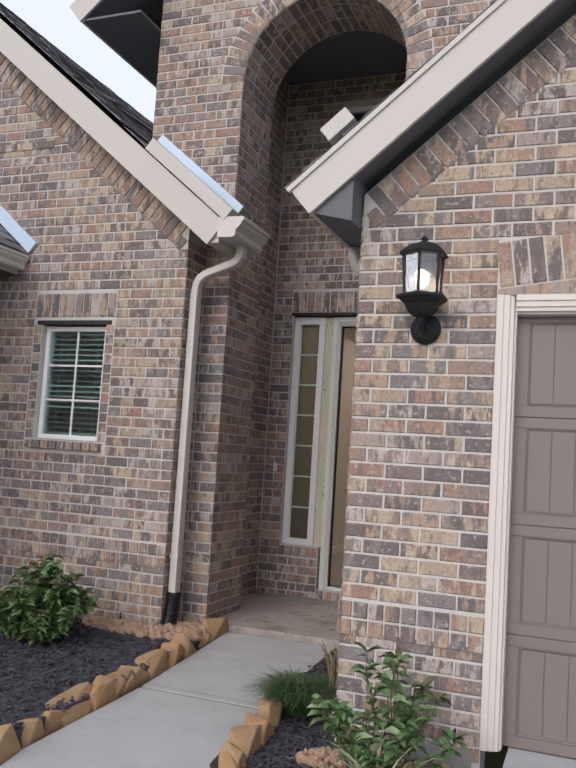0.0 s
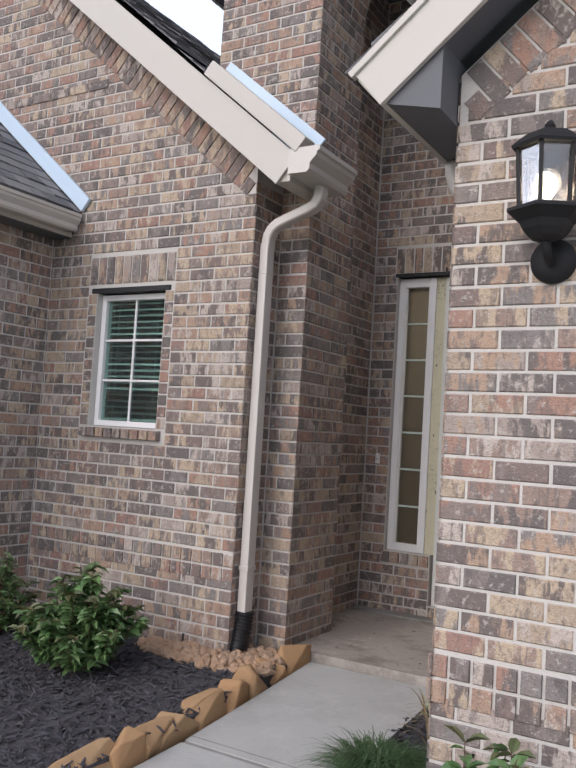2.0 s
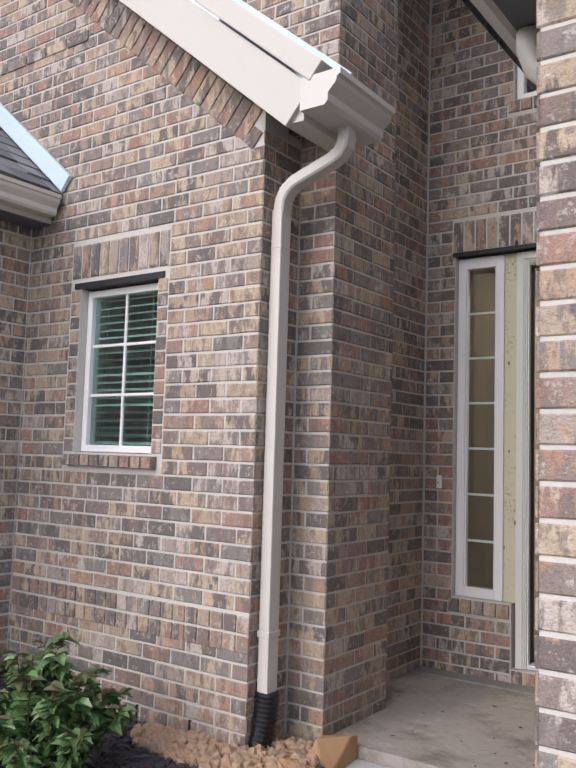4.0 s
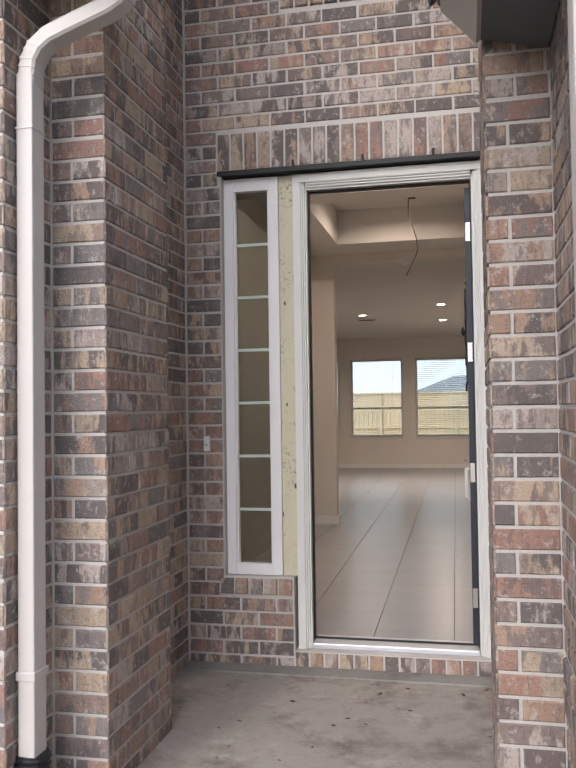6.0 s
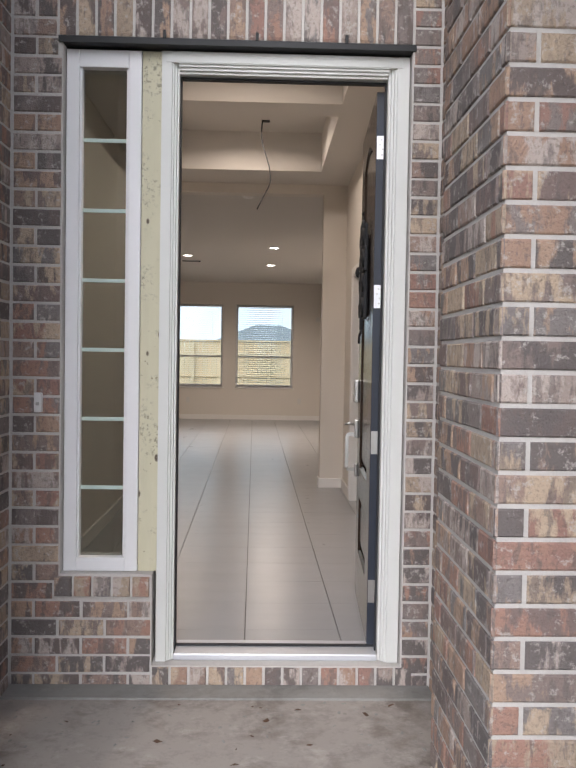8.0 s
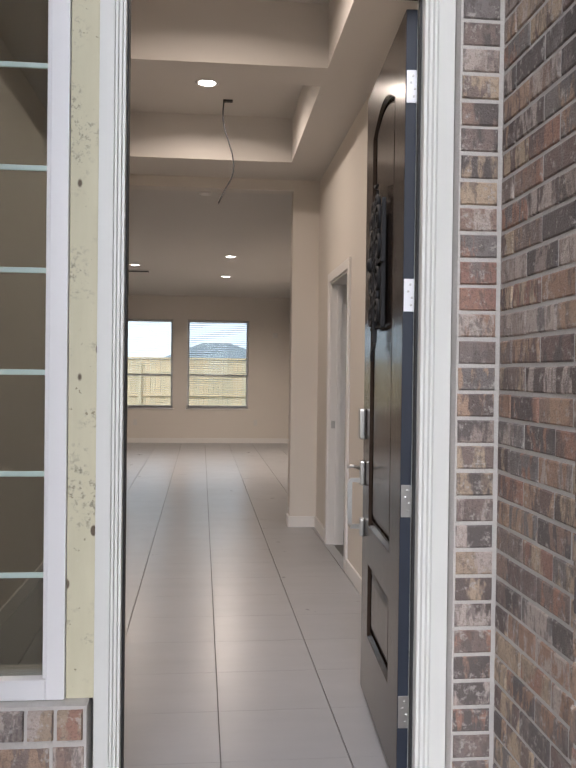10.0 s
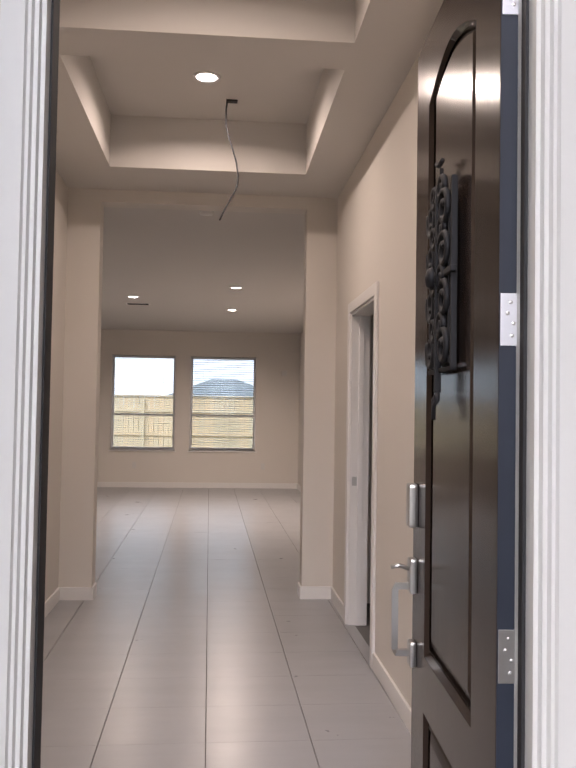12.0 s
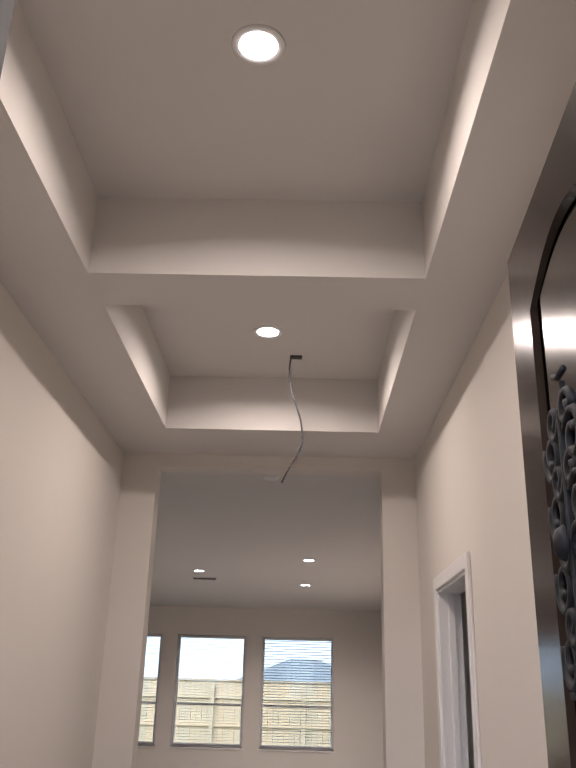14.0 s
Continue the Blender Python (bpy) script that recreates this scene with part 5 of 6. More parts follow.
for k in range(4):
    s = part("section", box(0, gw, 0.0, 0.04, k * sec, (k + 1) * sec - 0.003, 0.003), GARAGE, garage_door)
    pw = gw / 4
    for j in range(4):
        x0, x1, z0, z1 = j * pw + 0.065, (j + 1) * pw - 0.065, k * sec + 0.062, (k + 1) * sec - 0.062
        part("panel_edge", ring([(x0, z0), (x1, z0), (x1, z1), (x0, z1)], [(x0 + 0.008, z0 + 0.008), (x1 - 0.008, z0 + 0.008), (x1 - 0.008, z1 - 0.008), (x0 + 0.008, z1 - 0.008)], -0.006, -0.0005), GARAGE, s)
        n = 9
        for i in range(n):
            a, b = x0 + 0.008 + (x1 - x0 - 0.016) * i / n, x0 + 0.008 + (x1 - x0 - 0.016) * (i + 1) / n
            key = "plank"
            if key not in plank_mesh:
                bm = box(0, b - a - 0.005, -0.006, 0.001, z0 + 0.008 - k * sec, z1 - 0.008 - k * sec, 0.0015)
                me = bpy.data.meshes.new("plank")
                bm.to_mesh(me)
                bm.free()
                me.materials.append(GARAGE)
                plank_mesh[key] = me
            o = new("plank", plank_mesh[key])
            o.parent = s
            o.location = (a + 0.0025, 0, k * sec)
    for a in ((0, gw, k * sec, k * sec + 0.058), (0, gw, (k + 1) * sec - 0.058, (k + 1) * sec - 0.003)):
        part("rail", box(a[0], a[1], -0.006, 0.0005, a[2] + 0.002, a[3] - 0.002, 0.002), GARAGE, s)
    for j in range(5):
        x0, x1 = max(j * pw - 0.06, 0), min(j * pw + 0.06, gw)
        part("stile", box(x0, x1, -0.0055, 0.0005, k * sec + 0.058, (k + 1) * sec - 0.058), GARAGE, s)
    part("seal", box(0, gw, 0.002, 0.03, (k + 1) * sec - 0.003, (k + 1) * sec), GARAGE, s)

# ---- wall lantern ----
LXC, LYC = 1.62, -3.43
lantern = base("wall_lantern", "black six-sided wall lantern with a lit bulb", "wall lamp", (LXC, LYC, 2.0))


def hexa(profile, sides=6):
    return lathe(profile, sides, pose(0, 0, 0, 0, 0, 30))


part("back_plate", lathe([(0.001, -0.012), (0.074, -0.012), (0.082, -0.004), (0.078, 0.012), (0.04, 0.026), (0.001, 0.03)], 28, pose(0, 0.125, 0.045, 90, 0, 0)), BLACK, lantern, smooth=True)
part("arm", tube([(0, 0.11, 0.045), (0, 0.06, 0.03), (0, 0.02, 0.05), (0, 0.0, 0.10)], [0.016, 0.015, 0.016, 0.02], 10), BLACK, lantern, smooth=True)
part("cup", hexa([(0.03, 0.088), (0.062, 0.10), (0.083, 0.125), (0.094, 0.15), (0.124, 0.172), (0.138, 0.182), (0.138, 0.194), (0.105, 0.205), (0.03, 0.205)], 6), BLACK, lantern)
part("roof", hexa([(0.128, 0.405), (0.132, 0.415), (0.105, 0.44), (0.075, 0.462), (0.03, 0.478), (0.016, 0.484), (0.02, 0.495), (0.012, 0.508), (0.002, 0.515)], 6), BLACK, lantern)
for i in range(6):
    a = math.radians(30 + 60 * i)
    part("post", tube([(0.096 * math.cos(a), 0.096 * math.sin(a), 0.2), (0.108 * math.cos(a), 0.108 * math.sin(a), 0.41)], 0.009, 4, True), BLACK, lantern)
    b = math.radians(30 + 60 * (i + 1))
    bm = bmesh.new()
    vs = [bm.verts.new(p) for p in ((0.093 * math.cos(a), 0.093 * math.sin(a), 0.206), (0.093 * math.cos(b), 0.093 * math.sin(b), 0.206), (0.104 * math.cos(b), 0.104 * math.sin(b), 0.406), (0.104 * math.cos(a), 0.104 * math.sin(a), 0.406))]
    bm.faces.new(vs)
    bmesh.ops.solidify(bm, geom=bm.faces[:], thickness=0.003)
    p = part("glass_pane", bm, LAMPGLASS, lantern)
    p.visible_shadow = False
part("socket", lathe([(0.018, 0.205), (0.02, 0.25), (0.014, 0.255)], 12), VINYL, lantern, smooth=True)
part("bulb", lathe([(0.016, 0.235), (0.028, 0.25), (0.042, 0.272), (0.046, 0.295), (0.040, 0.318), (0.026, 0.334), (0.012, 0.341), (0.001, 0.343)], 20), light_material("lantern_bulb", (1.0, 0.86, 0.62), 9.0), lantern, smooth=True)


# ---- interior trim ----
def run_base(name, pts, parent=None):
    ob = tagged(new(name), "white painted baseboard", "baseboard", kind="structure")
    for (x0, y0, x1, y1) in pts:
        part("board", box(min(x0, x1), max(x0, x1), min(y0, y1), max(y0, y1), FL - 0.004, FL + 0.095, 0.004), BASEPAINT, ob)
    return ob


t = 0.014
run_base("baseboard", [(XR - t, 0.29, XR, ID[0] - 0.075), (XR - t, ID[1] + 0.075, XR, YE - t), (OX1 + 0.0, YE - t, XR, YE), (OX1 - t, YE - t, OX1, YE + 0.16),
                       (XL, 0.29, XL + t, YE - t), (XL, YE - t, OX0, YE), (OX0, YE - t, OX0 + t, YE + 0.16), (LX0, LY - t, LX1, LY), (LX1 - t, YE + 0.17, LX1, LY - t)])
door_case = tagged(new("door_casing"), "white moulded casing round an inner doorway", "door trim", kind="structure")
cz = ID[2]
for a, b in ((ID[0] - 0.07, ID[0]), (ID[1], ID[1] + 0.07)):
    part("side_casing", box(XR - 0.018, XR, a, b, FL - 0.004, cz + 0.07, 0.005), BASEPAINT, door_case)
part("head_casing", box(XR - 0.018, XR, ID[0], ID[1], cz, cz + 0.07, 0.005), BASEPAINT, door_case)
part("jamb", box(XR - 0.004, XR + 0.124, ID[1] - 0.018, ID[1] - 0.001, FL - 0.004, cz, 0.002), BASEPAINT, door_case)
part("jamb", box(XR - 0.004, XR + 0.124, ID[0] + 0.001, ID[0] + 0.018, FL - 0.004, cz, 0.002), BASEPAINT, door_case)
part("jamb_head", box(XR - 0.004, XR + 0.124, ID[0] + 0.018, ID[1] - 0.018, cz - 0.018, cz - 0.001, 0.002), BASEPAINT, door_case)
part("door_stop", box(XR + 0.05, XR + 0.085, ID[1] - 0.03, ID[1] - 0.018, FL, cz - 0.02, 0.002), BASEPAINT, door_case)
part("strike_plate", box(XR + 0.012, XR + 0.045, ID[1] - 0.020, ID[1] - 0.0175, 1.03, 1.09, 0.001), STEEL, door_case, "satin nickel strike plate")

# ---- floor tiles ----
TX, TY, OXT, OYT = 0.455, 0.425, 0.402, 0.385
tiles = []
for i in range(-13, 5):
    for k in range(-1, 33):
        x0, x1 = max(OXT + i * TX, LX0), min(OXT + (i + 1) * TX, LX1 + 0.2)
        y0, y1 = max(OYT + k * TY, 0.205), min(OYT + (k + 1) * TY, LY)
        if x1 - x0 < 0.03 or y1 - y0 < 0.03:
            continue
        if y1 < YE and (x1 < XL or x0 > XR + 0.06):
            continue
        if y1 < YE:
            x0, x1 = max(x0, XL - 0.04), min(x1, XR + 0.09)
        tiles.append((x0 + 0.0024, x1 - 0.0024, y0 + 0.0005, y1 - 0.0005))
floor_ob = tagged(new("floor"), "large pale grey porcelain floor tiles", "floor", kind="structure")
floor_ob.matrix_basis = pose(0, 0, 0, 0, 0, 0.64)
shared = {}
rest = bmesh.new()
tiles.sort(key=lambda q: q[2] + abs(q[0] - 0.3) * 0.4)
for n, (x0, x1, y0, y1) in enumerate(tiles):
    if n < 300:
        key = (round(x1 - x0, 3), round(y1 - y0, 3))
        if key not in shared:
            bm = box(-key[0] / 2, key[0] / 2, -key[1] / 2, key[1] / 2, -0.008, 0.0)
            me = bpy.data.meshes.new("floor_tile")
            bm.to_mesh(me)
            bm.free()
            me.materials.append(TILE)
            shared[key] = me
        o = new("floor_tile", shared[key])
        o.parent = floor_ob
        o.location = ((x0 + x1) / 2, (y0 + y1) / 2, FL)
    else:
        add_box(rest, x0, x1, y0, y1, FL - 0.008, FL)
tagged(part("far_tiles", rest, TILE, floor_ob), kind="stuff")

# ---- living room windows ----
for (a, b) in wins:
    window("window_living", "white single-hung living room window", a + 0.003, b - 0.003, WZ0 + 0.003, WZ1 - 0.003, LY + 0.07, 1, 1, 0.04, lap=1.42)
    structure("window_stool", "white painted window sill board", box(a - 0.03, b + 0.03, LY - 0.03, LY + 0.07, WZ0 - 0.022, WZ0 + 0.0, 0.004), BASEPAINT, "window sill")
for i, (a, b) in enumerate(wins):
    blind(None, a + 0.02, b - 0.02, LY + 0.035, WZ0 + (0.02 if i != 1 else 0.02), WZ1 - 0.01, 0.042, (-4, -2, -10)[i])
OUTLET = plain("outlet_plastic", (0.70, 0.68, 0.65), 0.4)
for x, z in ((1.233, 0.50), (-1.10, 0.50)):
    o = base("wall_outlet", "cream electrical outlet on the back wall", "outlet", (x, LY, z), group="wall outlets")
    part("cover", box(-0.036, 0.036, -0.007, 0.0, -0.058, 0.058, 0.003), OUTLET, o)
    for dz in (-0.024, 0.024):
        part("socket", box(-0.016, 0.016, -0.010, -0.006, dz - 0.014, dz + 0.014, 0.002), OUTLET, o)
th = base("thermostat", "small cream thermostat on the back wall", "thermostat", (1.60, LY, 2.22))
part("case", box(-0.05, 0.05, -0.02, 0, -0.05, 0.05, 0.006), OUTLET, th)
vent = base("ceiling_vent", "dark slotted ceiling air vent", "air vent", (-0.77, 10.2, 3.027))
part("frame", box(-0.17, 0.17, -0.08, 0.08, -0.008, 0.0, 0.002), BASEPAINT, vent)
for i in range(6):
    part("slat", box(-0.15, 0.15, -0.062 + i * 0.022, -0.048 + i * 0.022, -0.011, -0.007), LINTEL, vent)

smoke = base("smoke_detector", "round white smoke detector on the living room ceiling", "smoke detector", (0.28, 5.09, 3.137))
part("case", lathe([(0.062, 0.0), (0.062, -0.012), (0.055, -0.03), (0.03, -0.036), (0.001, -0.037)], 24), BASEPAINT, smoke, smooth=True)
part("vent_ring", lathe([(0.0635, -0.010), (0.0635, -0.013)], 24), OUTLET, smoke)

# ---- bare pendant wire ----
wire = base("pendant_wire", "bare electrical wire hanging from the ceiling", "wire", (0.431, 3.765, TZ))
CABLE = plain("dark_cable", (0.03, 0.03, 0.035), 0.5)
part("bracket", box(-0.012, 0.062, -0.02, 0.02, -0.012, 0.0, 0.002), LINTEL, wire)
pts = [(x, y, z * 1.27) for x, y, z in [(-0.005, 0, -0.005), (-0.012, 0, -0.06), (-0.010, 0, -0.12), (0.008, 0, -0.19), (0.035, 0, -0.25), (0.062, 0, -0.32), (0.075, 0, -0.39), (0.072, 0, -0.43), (0.055, 0, -0.47), (0.02, 0, -0.52), (-0.018, 0, -0.58), (-0.04, 0, -0.62)]]
part("cable", tube(pts, 0.0055, 8), CABLE, wire, smooth=True)

# ---- outdoors behind the house ----
CEDAR = earthy("weathered_cedar", (0.50, 0.40, 0.27), (0.66, 0.56, 0.40), 5, 40, 0.4)
fence = base("fence", "tan cedar board fence behind the yard", "fence", (0, 22, -0.36))
bm = box(-0.069, 0.069, -0.009, 0.009, 0, 2.24, 0.004)
picket = bpy.data.meshes.new("picket")
bm.to_mesh(picket)
bm.free()
picket.materials.append(CEDAR)
for i in range(120):
    o = new("picket", picket)
    o.parent = fence
    o.location = (-9.0 + i * 0.144, 0.012 if i % 2 else 0.0, 0)
for z in (0.4, 1.12, 1.8):
    part("rail", box(-9.1, 8.3, -0.055, -0.012, z, z + 0.088, 0.004), CEDAR, fence)
for i in range(8):
    part("post", box(-9.0 + i * 2.4, -8.9 + i * 2.4, -0.15, -0.058, 0, 2.15, 0.006), CEDAR, fence)
part("cap", box(-9.1, 8.3, -0.07, 0.06, 2.245, 2.283, 0.004), CEDAR, fence)
house = base("neighbour_house", "distant house with a grey hip roof", "house", (1.5, 112, -0.36))
part("wall", box(-9, 9, -5, 5, 0, 3.2), plain("far_brick", (0.30, 0.25, 0.22), 0.9), house)
bm = bmesh.new()
vs = [bm.verts.new(p) for p in ((-9.6, -5.6, 3.1), (9.6, -5.6, 3.1), (9.6, 5.6, 3.1), (-9.6, 5.6, 3.1), (-2.2, 0, 6.2), (1.4, 0, 6.2))]
for f in ((0, 1, 5, 4), (1, 2, 5), (2, 3, 4, 5), (3, 0, 4), (3, 2, 1, 0)):
    bm.faces.new([vs[i] for i in f])
part("roof", bm, plain("far_shingle", (0.23, 0.25, 0.27), 0.9), house)

# ---- plants ----
def leaf_verts(m, length, width, fold=0.25):
    return [m @ Vector(p) for p in ((0, 0, 0), (length * 0.28, width * 0.42, fold * width), (length * 0.65, width * 0.40, fold * width), (length, 0, -0.12 * length),
                                    (length * 0.65, -width * 0.40, fold * width), (length * 0.28, -width * 0.42, fold * width), (length * 0.5, 0, 0))], ((0, 1, 6), (1, 2, 6), (2, 3, 6), (3, 4, 6), (4, 5, 6), (5, 0, 6))


LEAF = leaf_material("shrub_leaf", (0.085, 0.175, 0.06), (0.25, 0.37, 0.15), 0.30)
NEWLEAF = leaf_material("young_leaf", (0.10, 0.13, 0.05), (0.17, 0.13, 0.07), 0.45)


def shrub(name, label, at, radius, height, stems, leaves, leaf_len, seed, flowers=0, bare=0.15, up=0.5):
    rng = random.Random(seed)
    s = base(name, label, "shrub", at)
    vs, fs, nv, nf, blossoms = [], [], [], [], []
    for i in range(stems):
        a, lean = rng.uniform(0, 6.283), radius * math.sqrt(rng.random())
        tipz = height * (1 - 0.45 * (lean / radius) ** 2) * rng.uniform(0.75, 1.05)
        pts = []
        for k in range(7):
            f = k / 6
            pts.append(Vector((lean * f ** 0.8 * math.cos(a) + 0.015 * rng.uniform(-1, 1), lean * f ** 0.8 * math.sin(a) + 0.015 * rng.uniform(-1, 1), tipz * f)))
        part("stem", tube(pts, [0.006 - 0.0042 * k / 6 for k in range(7)], 5), BARK, s)
        n = leaves // stems
        for j in range(n):
            f = bare + (1 - bare) * rng.random() ** 0.75
            k = min(int(f * 6), 5)
            p = pts[k].lerp(pts[k + 1], f * 6 - k)
            yaw, pitch = rng.uniform(0, 360), rng.uniform(-20, 60) * up - 8
            m = Matrix.Translation(p) @ pose(0, 0, 0, rng.uniform(-25, 25), -pitch, yaw)
            L = leaf_len * rng.uniform(0.6, 1.15)
            v, q = leaf_verts(m, L, L * rng.uniform(0.5, 0.64))
            tv, tf = (nv, nf) if f > 0.93 and rng.random() < 0.6 else (vs, fs)
            o = len(tv)
            tv += v
            tf += [tuple(o + x for x in t3) for t3 in q]
        if len(blossoms) < flowers:
            blossoms.append(pts[5])
    for nm, v, f, mat in (("leaves", vs, fs, LEAF), ("young_leaves", nv, nf, NEWLEAF)):
        if v:
            me = bpy.data.meshes.new(nm)
            me.from_pydata(v, [], f)
            me.materials.append(mat)
            o = new(nm, me)
            o.parent = s
            tagged(o, kind="stuff")
    PETAL = bpy.data.materials.get("white_petal") or plain("white_petal", (0.80, 0.78, 0.70), 0.6)
    for p in blossoms:
        v2, f2 = [], []
        for j in range(9):
            m = Matrix.Translation(p) @ pose(0, 0, 0, 0, -35 - 25 * (j % 3), 40 * j)
            v, q = leaf_verts(m, 0.04, 0.034)
            o = len(v2)
            v2 += v
            f2 += [tuple(o + x for x in t3) for t3 in q]
        me = bpy.data.meshes.new("flower")
        me.from_pydata(v2, [], f2)
        me.materials.append(PETAL)
        o = new("flower", me)
        o.parent = s
    return s


def blades(name, label, at, count, length, width, spread, seed, mat, droop=1.0, second=None):
    """A tuft of arching strap leaves."""
    rng = random.Random(seed)
    b = base(name, label, "grass tuft", at)
    for tag, mt, share in (("foliage", mat, 1.0), ("pale_foliage", second, 0.45)):
        if mt is None:
            continue
        vs, fs = [], []
        for i in range(int(count * share)):
            a, l, out = rng.uniform(0, 6.283), length * rng.uniform(0.6, 1.1), spread * rng.uniform(0.3, 1.1)
            ox, oy = rng.uniform(-1, 1) * spread * 0.25, rng.uniform(-1, 1) * spread * 0.25
            d, sd = Vector((math.cos(a), math.sin(a), 0)), Vector((-math.sin(a), math.cos(a), 0))
            w = width * rng.uniform(0.7, 1.2)
            n = len(vs)
            for k in range(6):
                f = k / 5
                p = Vector((ox, oy, 0)) + d * out * f ** 1.3 + Vector((0, 0, l * (f - 0.55 * droop * f ** 2.6)))
                ww = w * (1 - f ** 2) * 0.5 + 0.0004
                vs += [p - sd * ww, p + sd * ww]
            fs += [(n + 2 * k, n + 2 * k + 1, n + 2 * k + 3, n + 2 * k + 2) for k in range(5)]
        me = bpy.data.meshes.new(tag)
        me.from_pydata(vs, [], fs)
        me.materials.append(mt)
        o = new(tag, me)
        o.parent = b
        tagged(o, kind="stuff")
    return b


GRASS = leaf_material("mondo_grass_blade", (0.035, 0.085, 0.03), (0.09, 0.17, 0.065), 0.45)
STRAW = leaf_material("dry_strap_leaf", (0.30, 0.22, 0.12), (0.42, 0.34, 0.20), 0.6)
PALE = leaf_material("cream_edged_strap", (0.42, 0.46, 0.28), (0.55, 0.55, 0.36), 0.5)
shrub("shrub", "leafy green shrub growing in black mulch", (-1.10, -2.72, -0.08), 0.35, 0.62, 34, 1900, 0.088, 3)
shrub("shrub", "leafy green shrub beside the wing wall", (-2.05, -2.52, -0.06), 0.30, 0.56, 18, 600, 0.075, 8)
shrub("gardenia_shrub", "open gardenia shrub with a white bloom by the garage", (1.60, -3.70, -0.17), 0.34, 0.62, 17, 520, 0.08, 5, flowers=1, bare=0.3, up=0.8)
blades("mondo_grass", "dense dark green grass tuft by the walk", (0.92, -2.98, -0.12), 1900, 0.38, 0.0055, 0.30, 4, GRASS, 1.1)
blades("strap_plant", "half-dry strap-leaved plant at the garage corner", (0.99, -2.40, -0.11), 80, 0.46, 0.012, 0.24, 6, STRAW, 0.9, PALE)
blades("strap_plant", "cream striped strap-leaved plant by the garage", (1.62, -3.98, -0.18), 46, 0.46, 0.02, 0.30, 9, PALE, 0.8, STRAW)


# ---- edging stones and gravel ----
def rock(rng, sx, sy, sz):
    """An angular split block: the hull of scattered points, edges knocked off."""
    bm = bmesh.new()
    for i in range(15):
        p = Vector((rng.uniform(-1, 1), rng.uniform(-1, 1), rng.uniform(-1, 1)))
        k = max(abs(p.x), abs(p.y), abs(p.z))
        p *= rng.uniform(0.84, 1.0) / k
        bm.verts.new((p.x * sx, p.y * sy, p.z * sz))
    for cx in (-0.86, 0.86):
        for cy in (-0.8, 0.8):
            bm.verts.new((cx * sx, cy * sy, -sz))
    bmesh.ops.convex_hull(bm, input=bm.verts[:])
    for v in [v for v in bm.verts if not v.link_faces]:
        bm.verts.remove(v)
    bmesh.ops.dissolve_limit(bm, angle_limit=0.25, verts=bm.verts[:], edges=bm.edges[:])
    bmesh.ops.bevel(bm, geom=bm.edges[:], offset=0.009, segments=2, affect="EDGES", profile=0.5)
    bmesh.ops.triangulate(bm, faces=bm.faces[:])
    bmesh.ops.recalc_face_normals(bm, faces=bm.faces[:])
    return bm


def edging(points, grade_at, seed, label):
    rng = random.Random(seed)
    for (x0, y0), (x1, y1) in zip(points, points[1:]):
        run = math.hypot(x1 - x0, y1 - y0)
        s = 0.0
        while s < run - 0.05:
            l = rng.uniform(0.17, 0.33)
            f = min((s + l / 2) / run, 1)
            x, y = x0 + (x1 - x0) * f, y0 + (y1 - y0) * f
            h = rng.uniform(0.075, 0.105)
            ob = link("edging_stone", rock(rng, l / 2 * 1.14, rng.uniform(0.07, 0.095), h), STONE)
            ob.matrix_basis = pose(x, y, grade_at(y) + h * 0.42, rng.uniform(-10, 10), rng.uniform(-8, 8), math.degrees(math.atan2(y1 - y0, x1 - x0)) + rng.uniform(-10, 10))
            tagged(ob, label, "stone", "edging stones along the walk")
            s += l


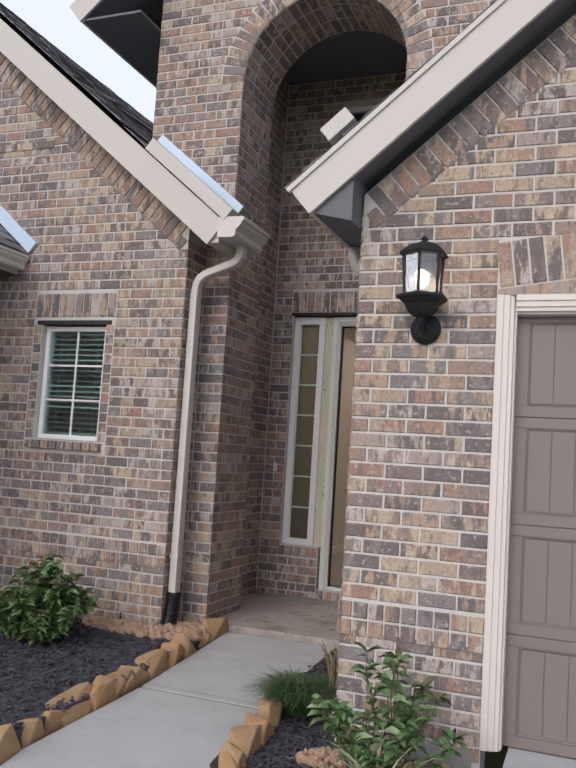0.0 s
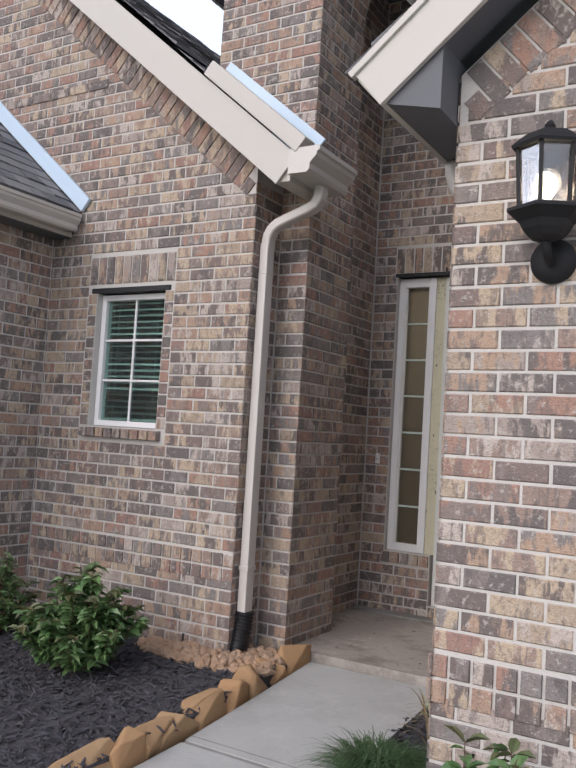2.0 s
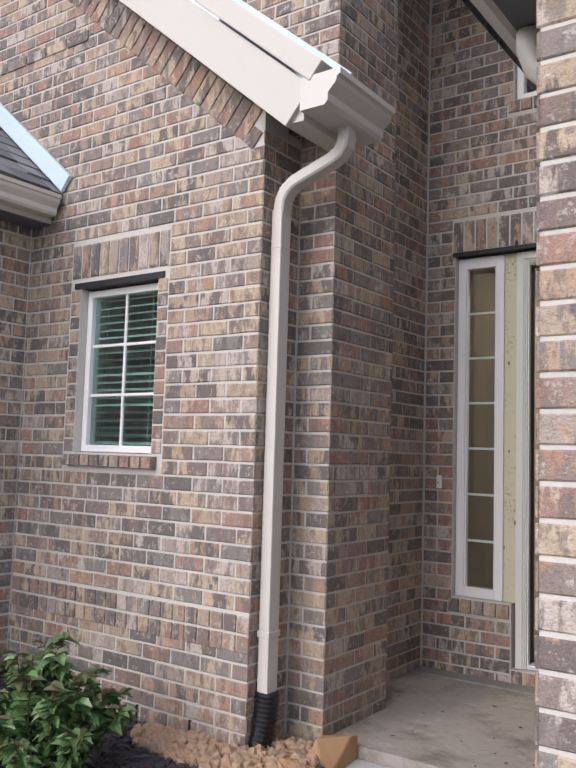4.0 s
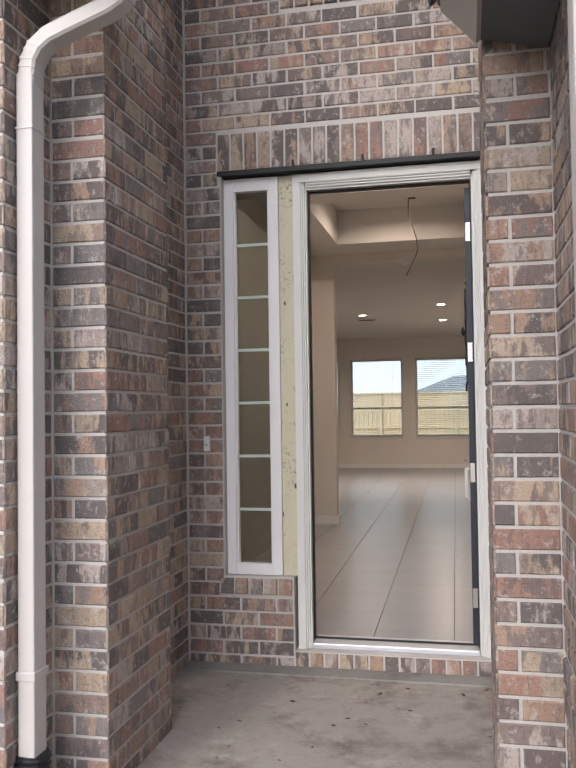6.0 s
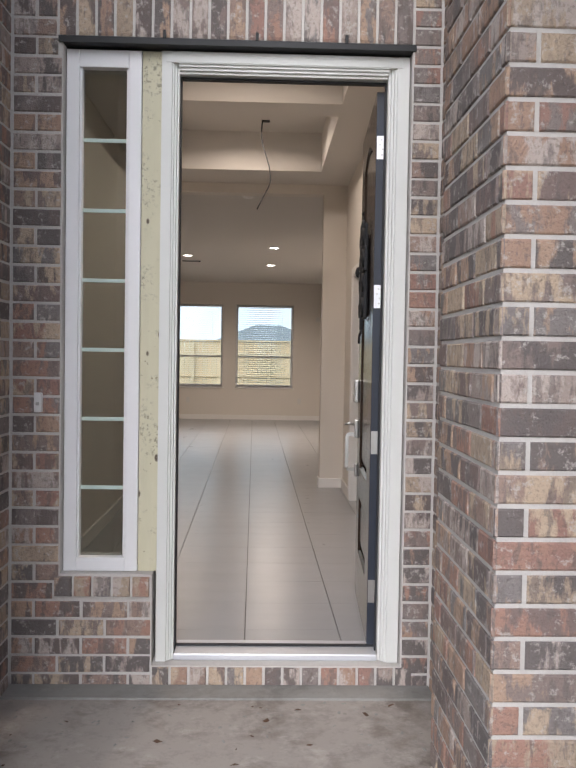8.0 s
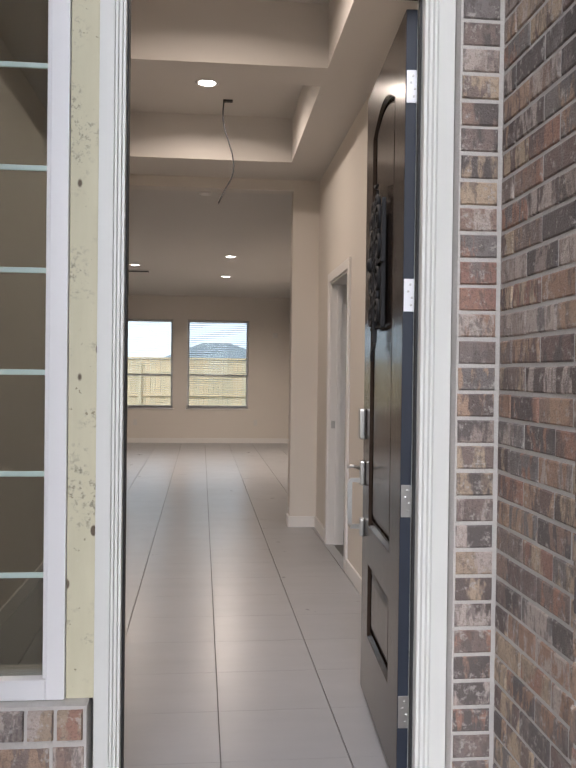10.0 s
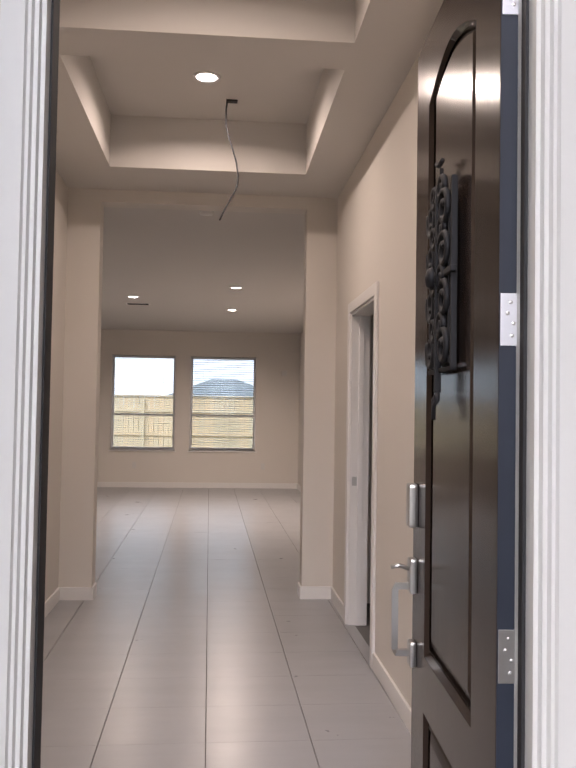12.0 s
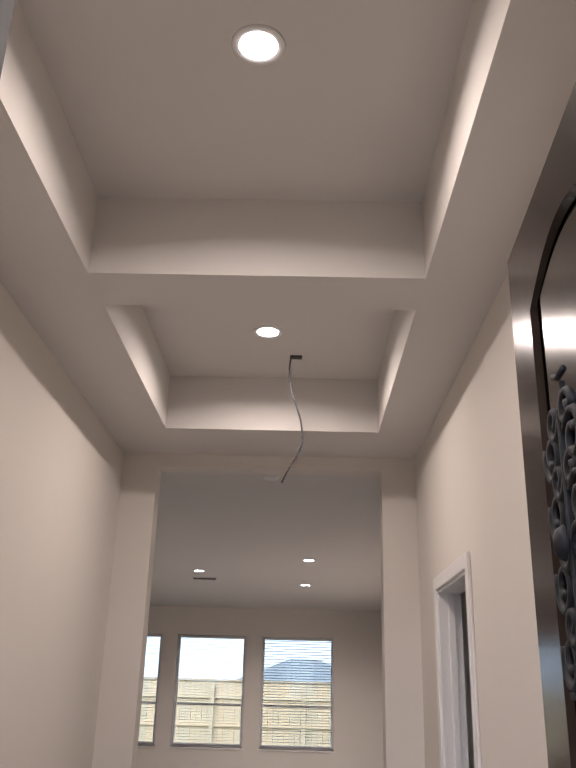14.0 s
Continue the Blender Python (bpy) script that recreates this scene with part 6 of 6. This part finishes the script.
edging([(-0.27, -1.60), (-0.24, -2.3), (-0.215, -2.95), (-0.235, -3.5), (-0.255, -4.0), (-0.15, -4.6), (0.2, -5.2)], grade, 11, "rough tan sandstone edging block beside the walk")
edging([(0.77, -2.75), (0.80, -3.0), (0.83, -3.4), (0.86, -3.75), (1.03, -4.02), (1.40, -4.24)], grade, 12, "weathered tan sandstone edging block by the mulch")


def gravel(name, spots, count, seed, label, top):
    rng = random.Random(seed)
    g = base(name, label, "gravel", (0, 0, 0), kind="stuff")
    protos = []
    for i in range(6):
        bm = bmesh.new()
        bmesh.ops.create_icosphere(bm, subdivisions=1, radius=1.0)
        for v in bm.verts:
            v.co *= 1 + 0.3 * noise.noise(v.co * 1.3 + Vector((i * 9.0, 0, 0)))
        protos.append(([v.co.copy() for v in bm.verts], [tuple(v.index for v in f.verts) for f in bm.faces]))
        bm.free()
    vs, fs = [], []
    for i in range(count):
        cx, cy, rx, ry = spots[i % len(spots)]
        a, r = rng.uniform(0, 6.283), math.sqrt(rng.random())
        x, y, sz = cx + rx * r * math.cos(a), cy + ry * r * math.sin(a), rng.uniform(0.016, 0.042)
        m = pose(x, y, top(x, y) + rng.uniform(0.0, 0.03) * (1 - r) + sz * 0.35, rng.uniform(0, 360), rng.uniform(0, 360), 0) @ Matrix.Diagonal((sz, sz * 0.8, sz * 0.62, 1))
        pv, pf = protos[rng.randrange(6)]
        n = len(vs)
        vs += [m @ p for p in pv]
        fs += [tuple(n + q for q in f) for f in pf]
    me = bpy.data.meshes.new("stones")
    me.from_pydata(vs, [], fs)
    me.materials.append(PEBBLE)
    o = new("stones", me)
    o.parent = g
    return g


gravel("gravel", [(-0.62, -2.08, 0.46, 0.14), (-0.45, -1.95, 0.22, 0.26), (-0.85, -2.08, 0.35, 0.12)], 900, 21, "tan river gravel heaped below the downspout", left_top)
gravel("gravel", [(1.75, -3.42, 0.28, 0.10), (1.25, -3.5, 0.12, 0.1)], 160, 22, "tan river gravel at the garage wall", right_top)

finish_bricks()
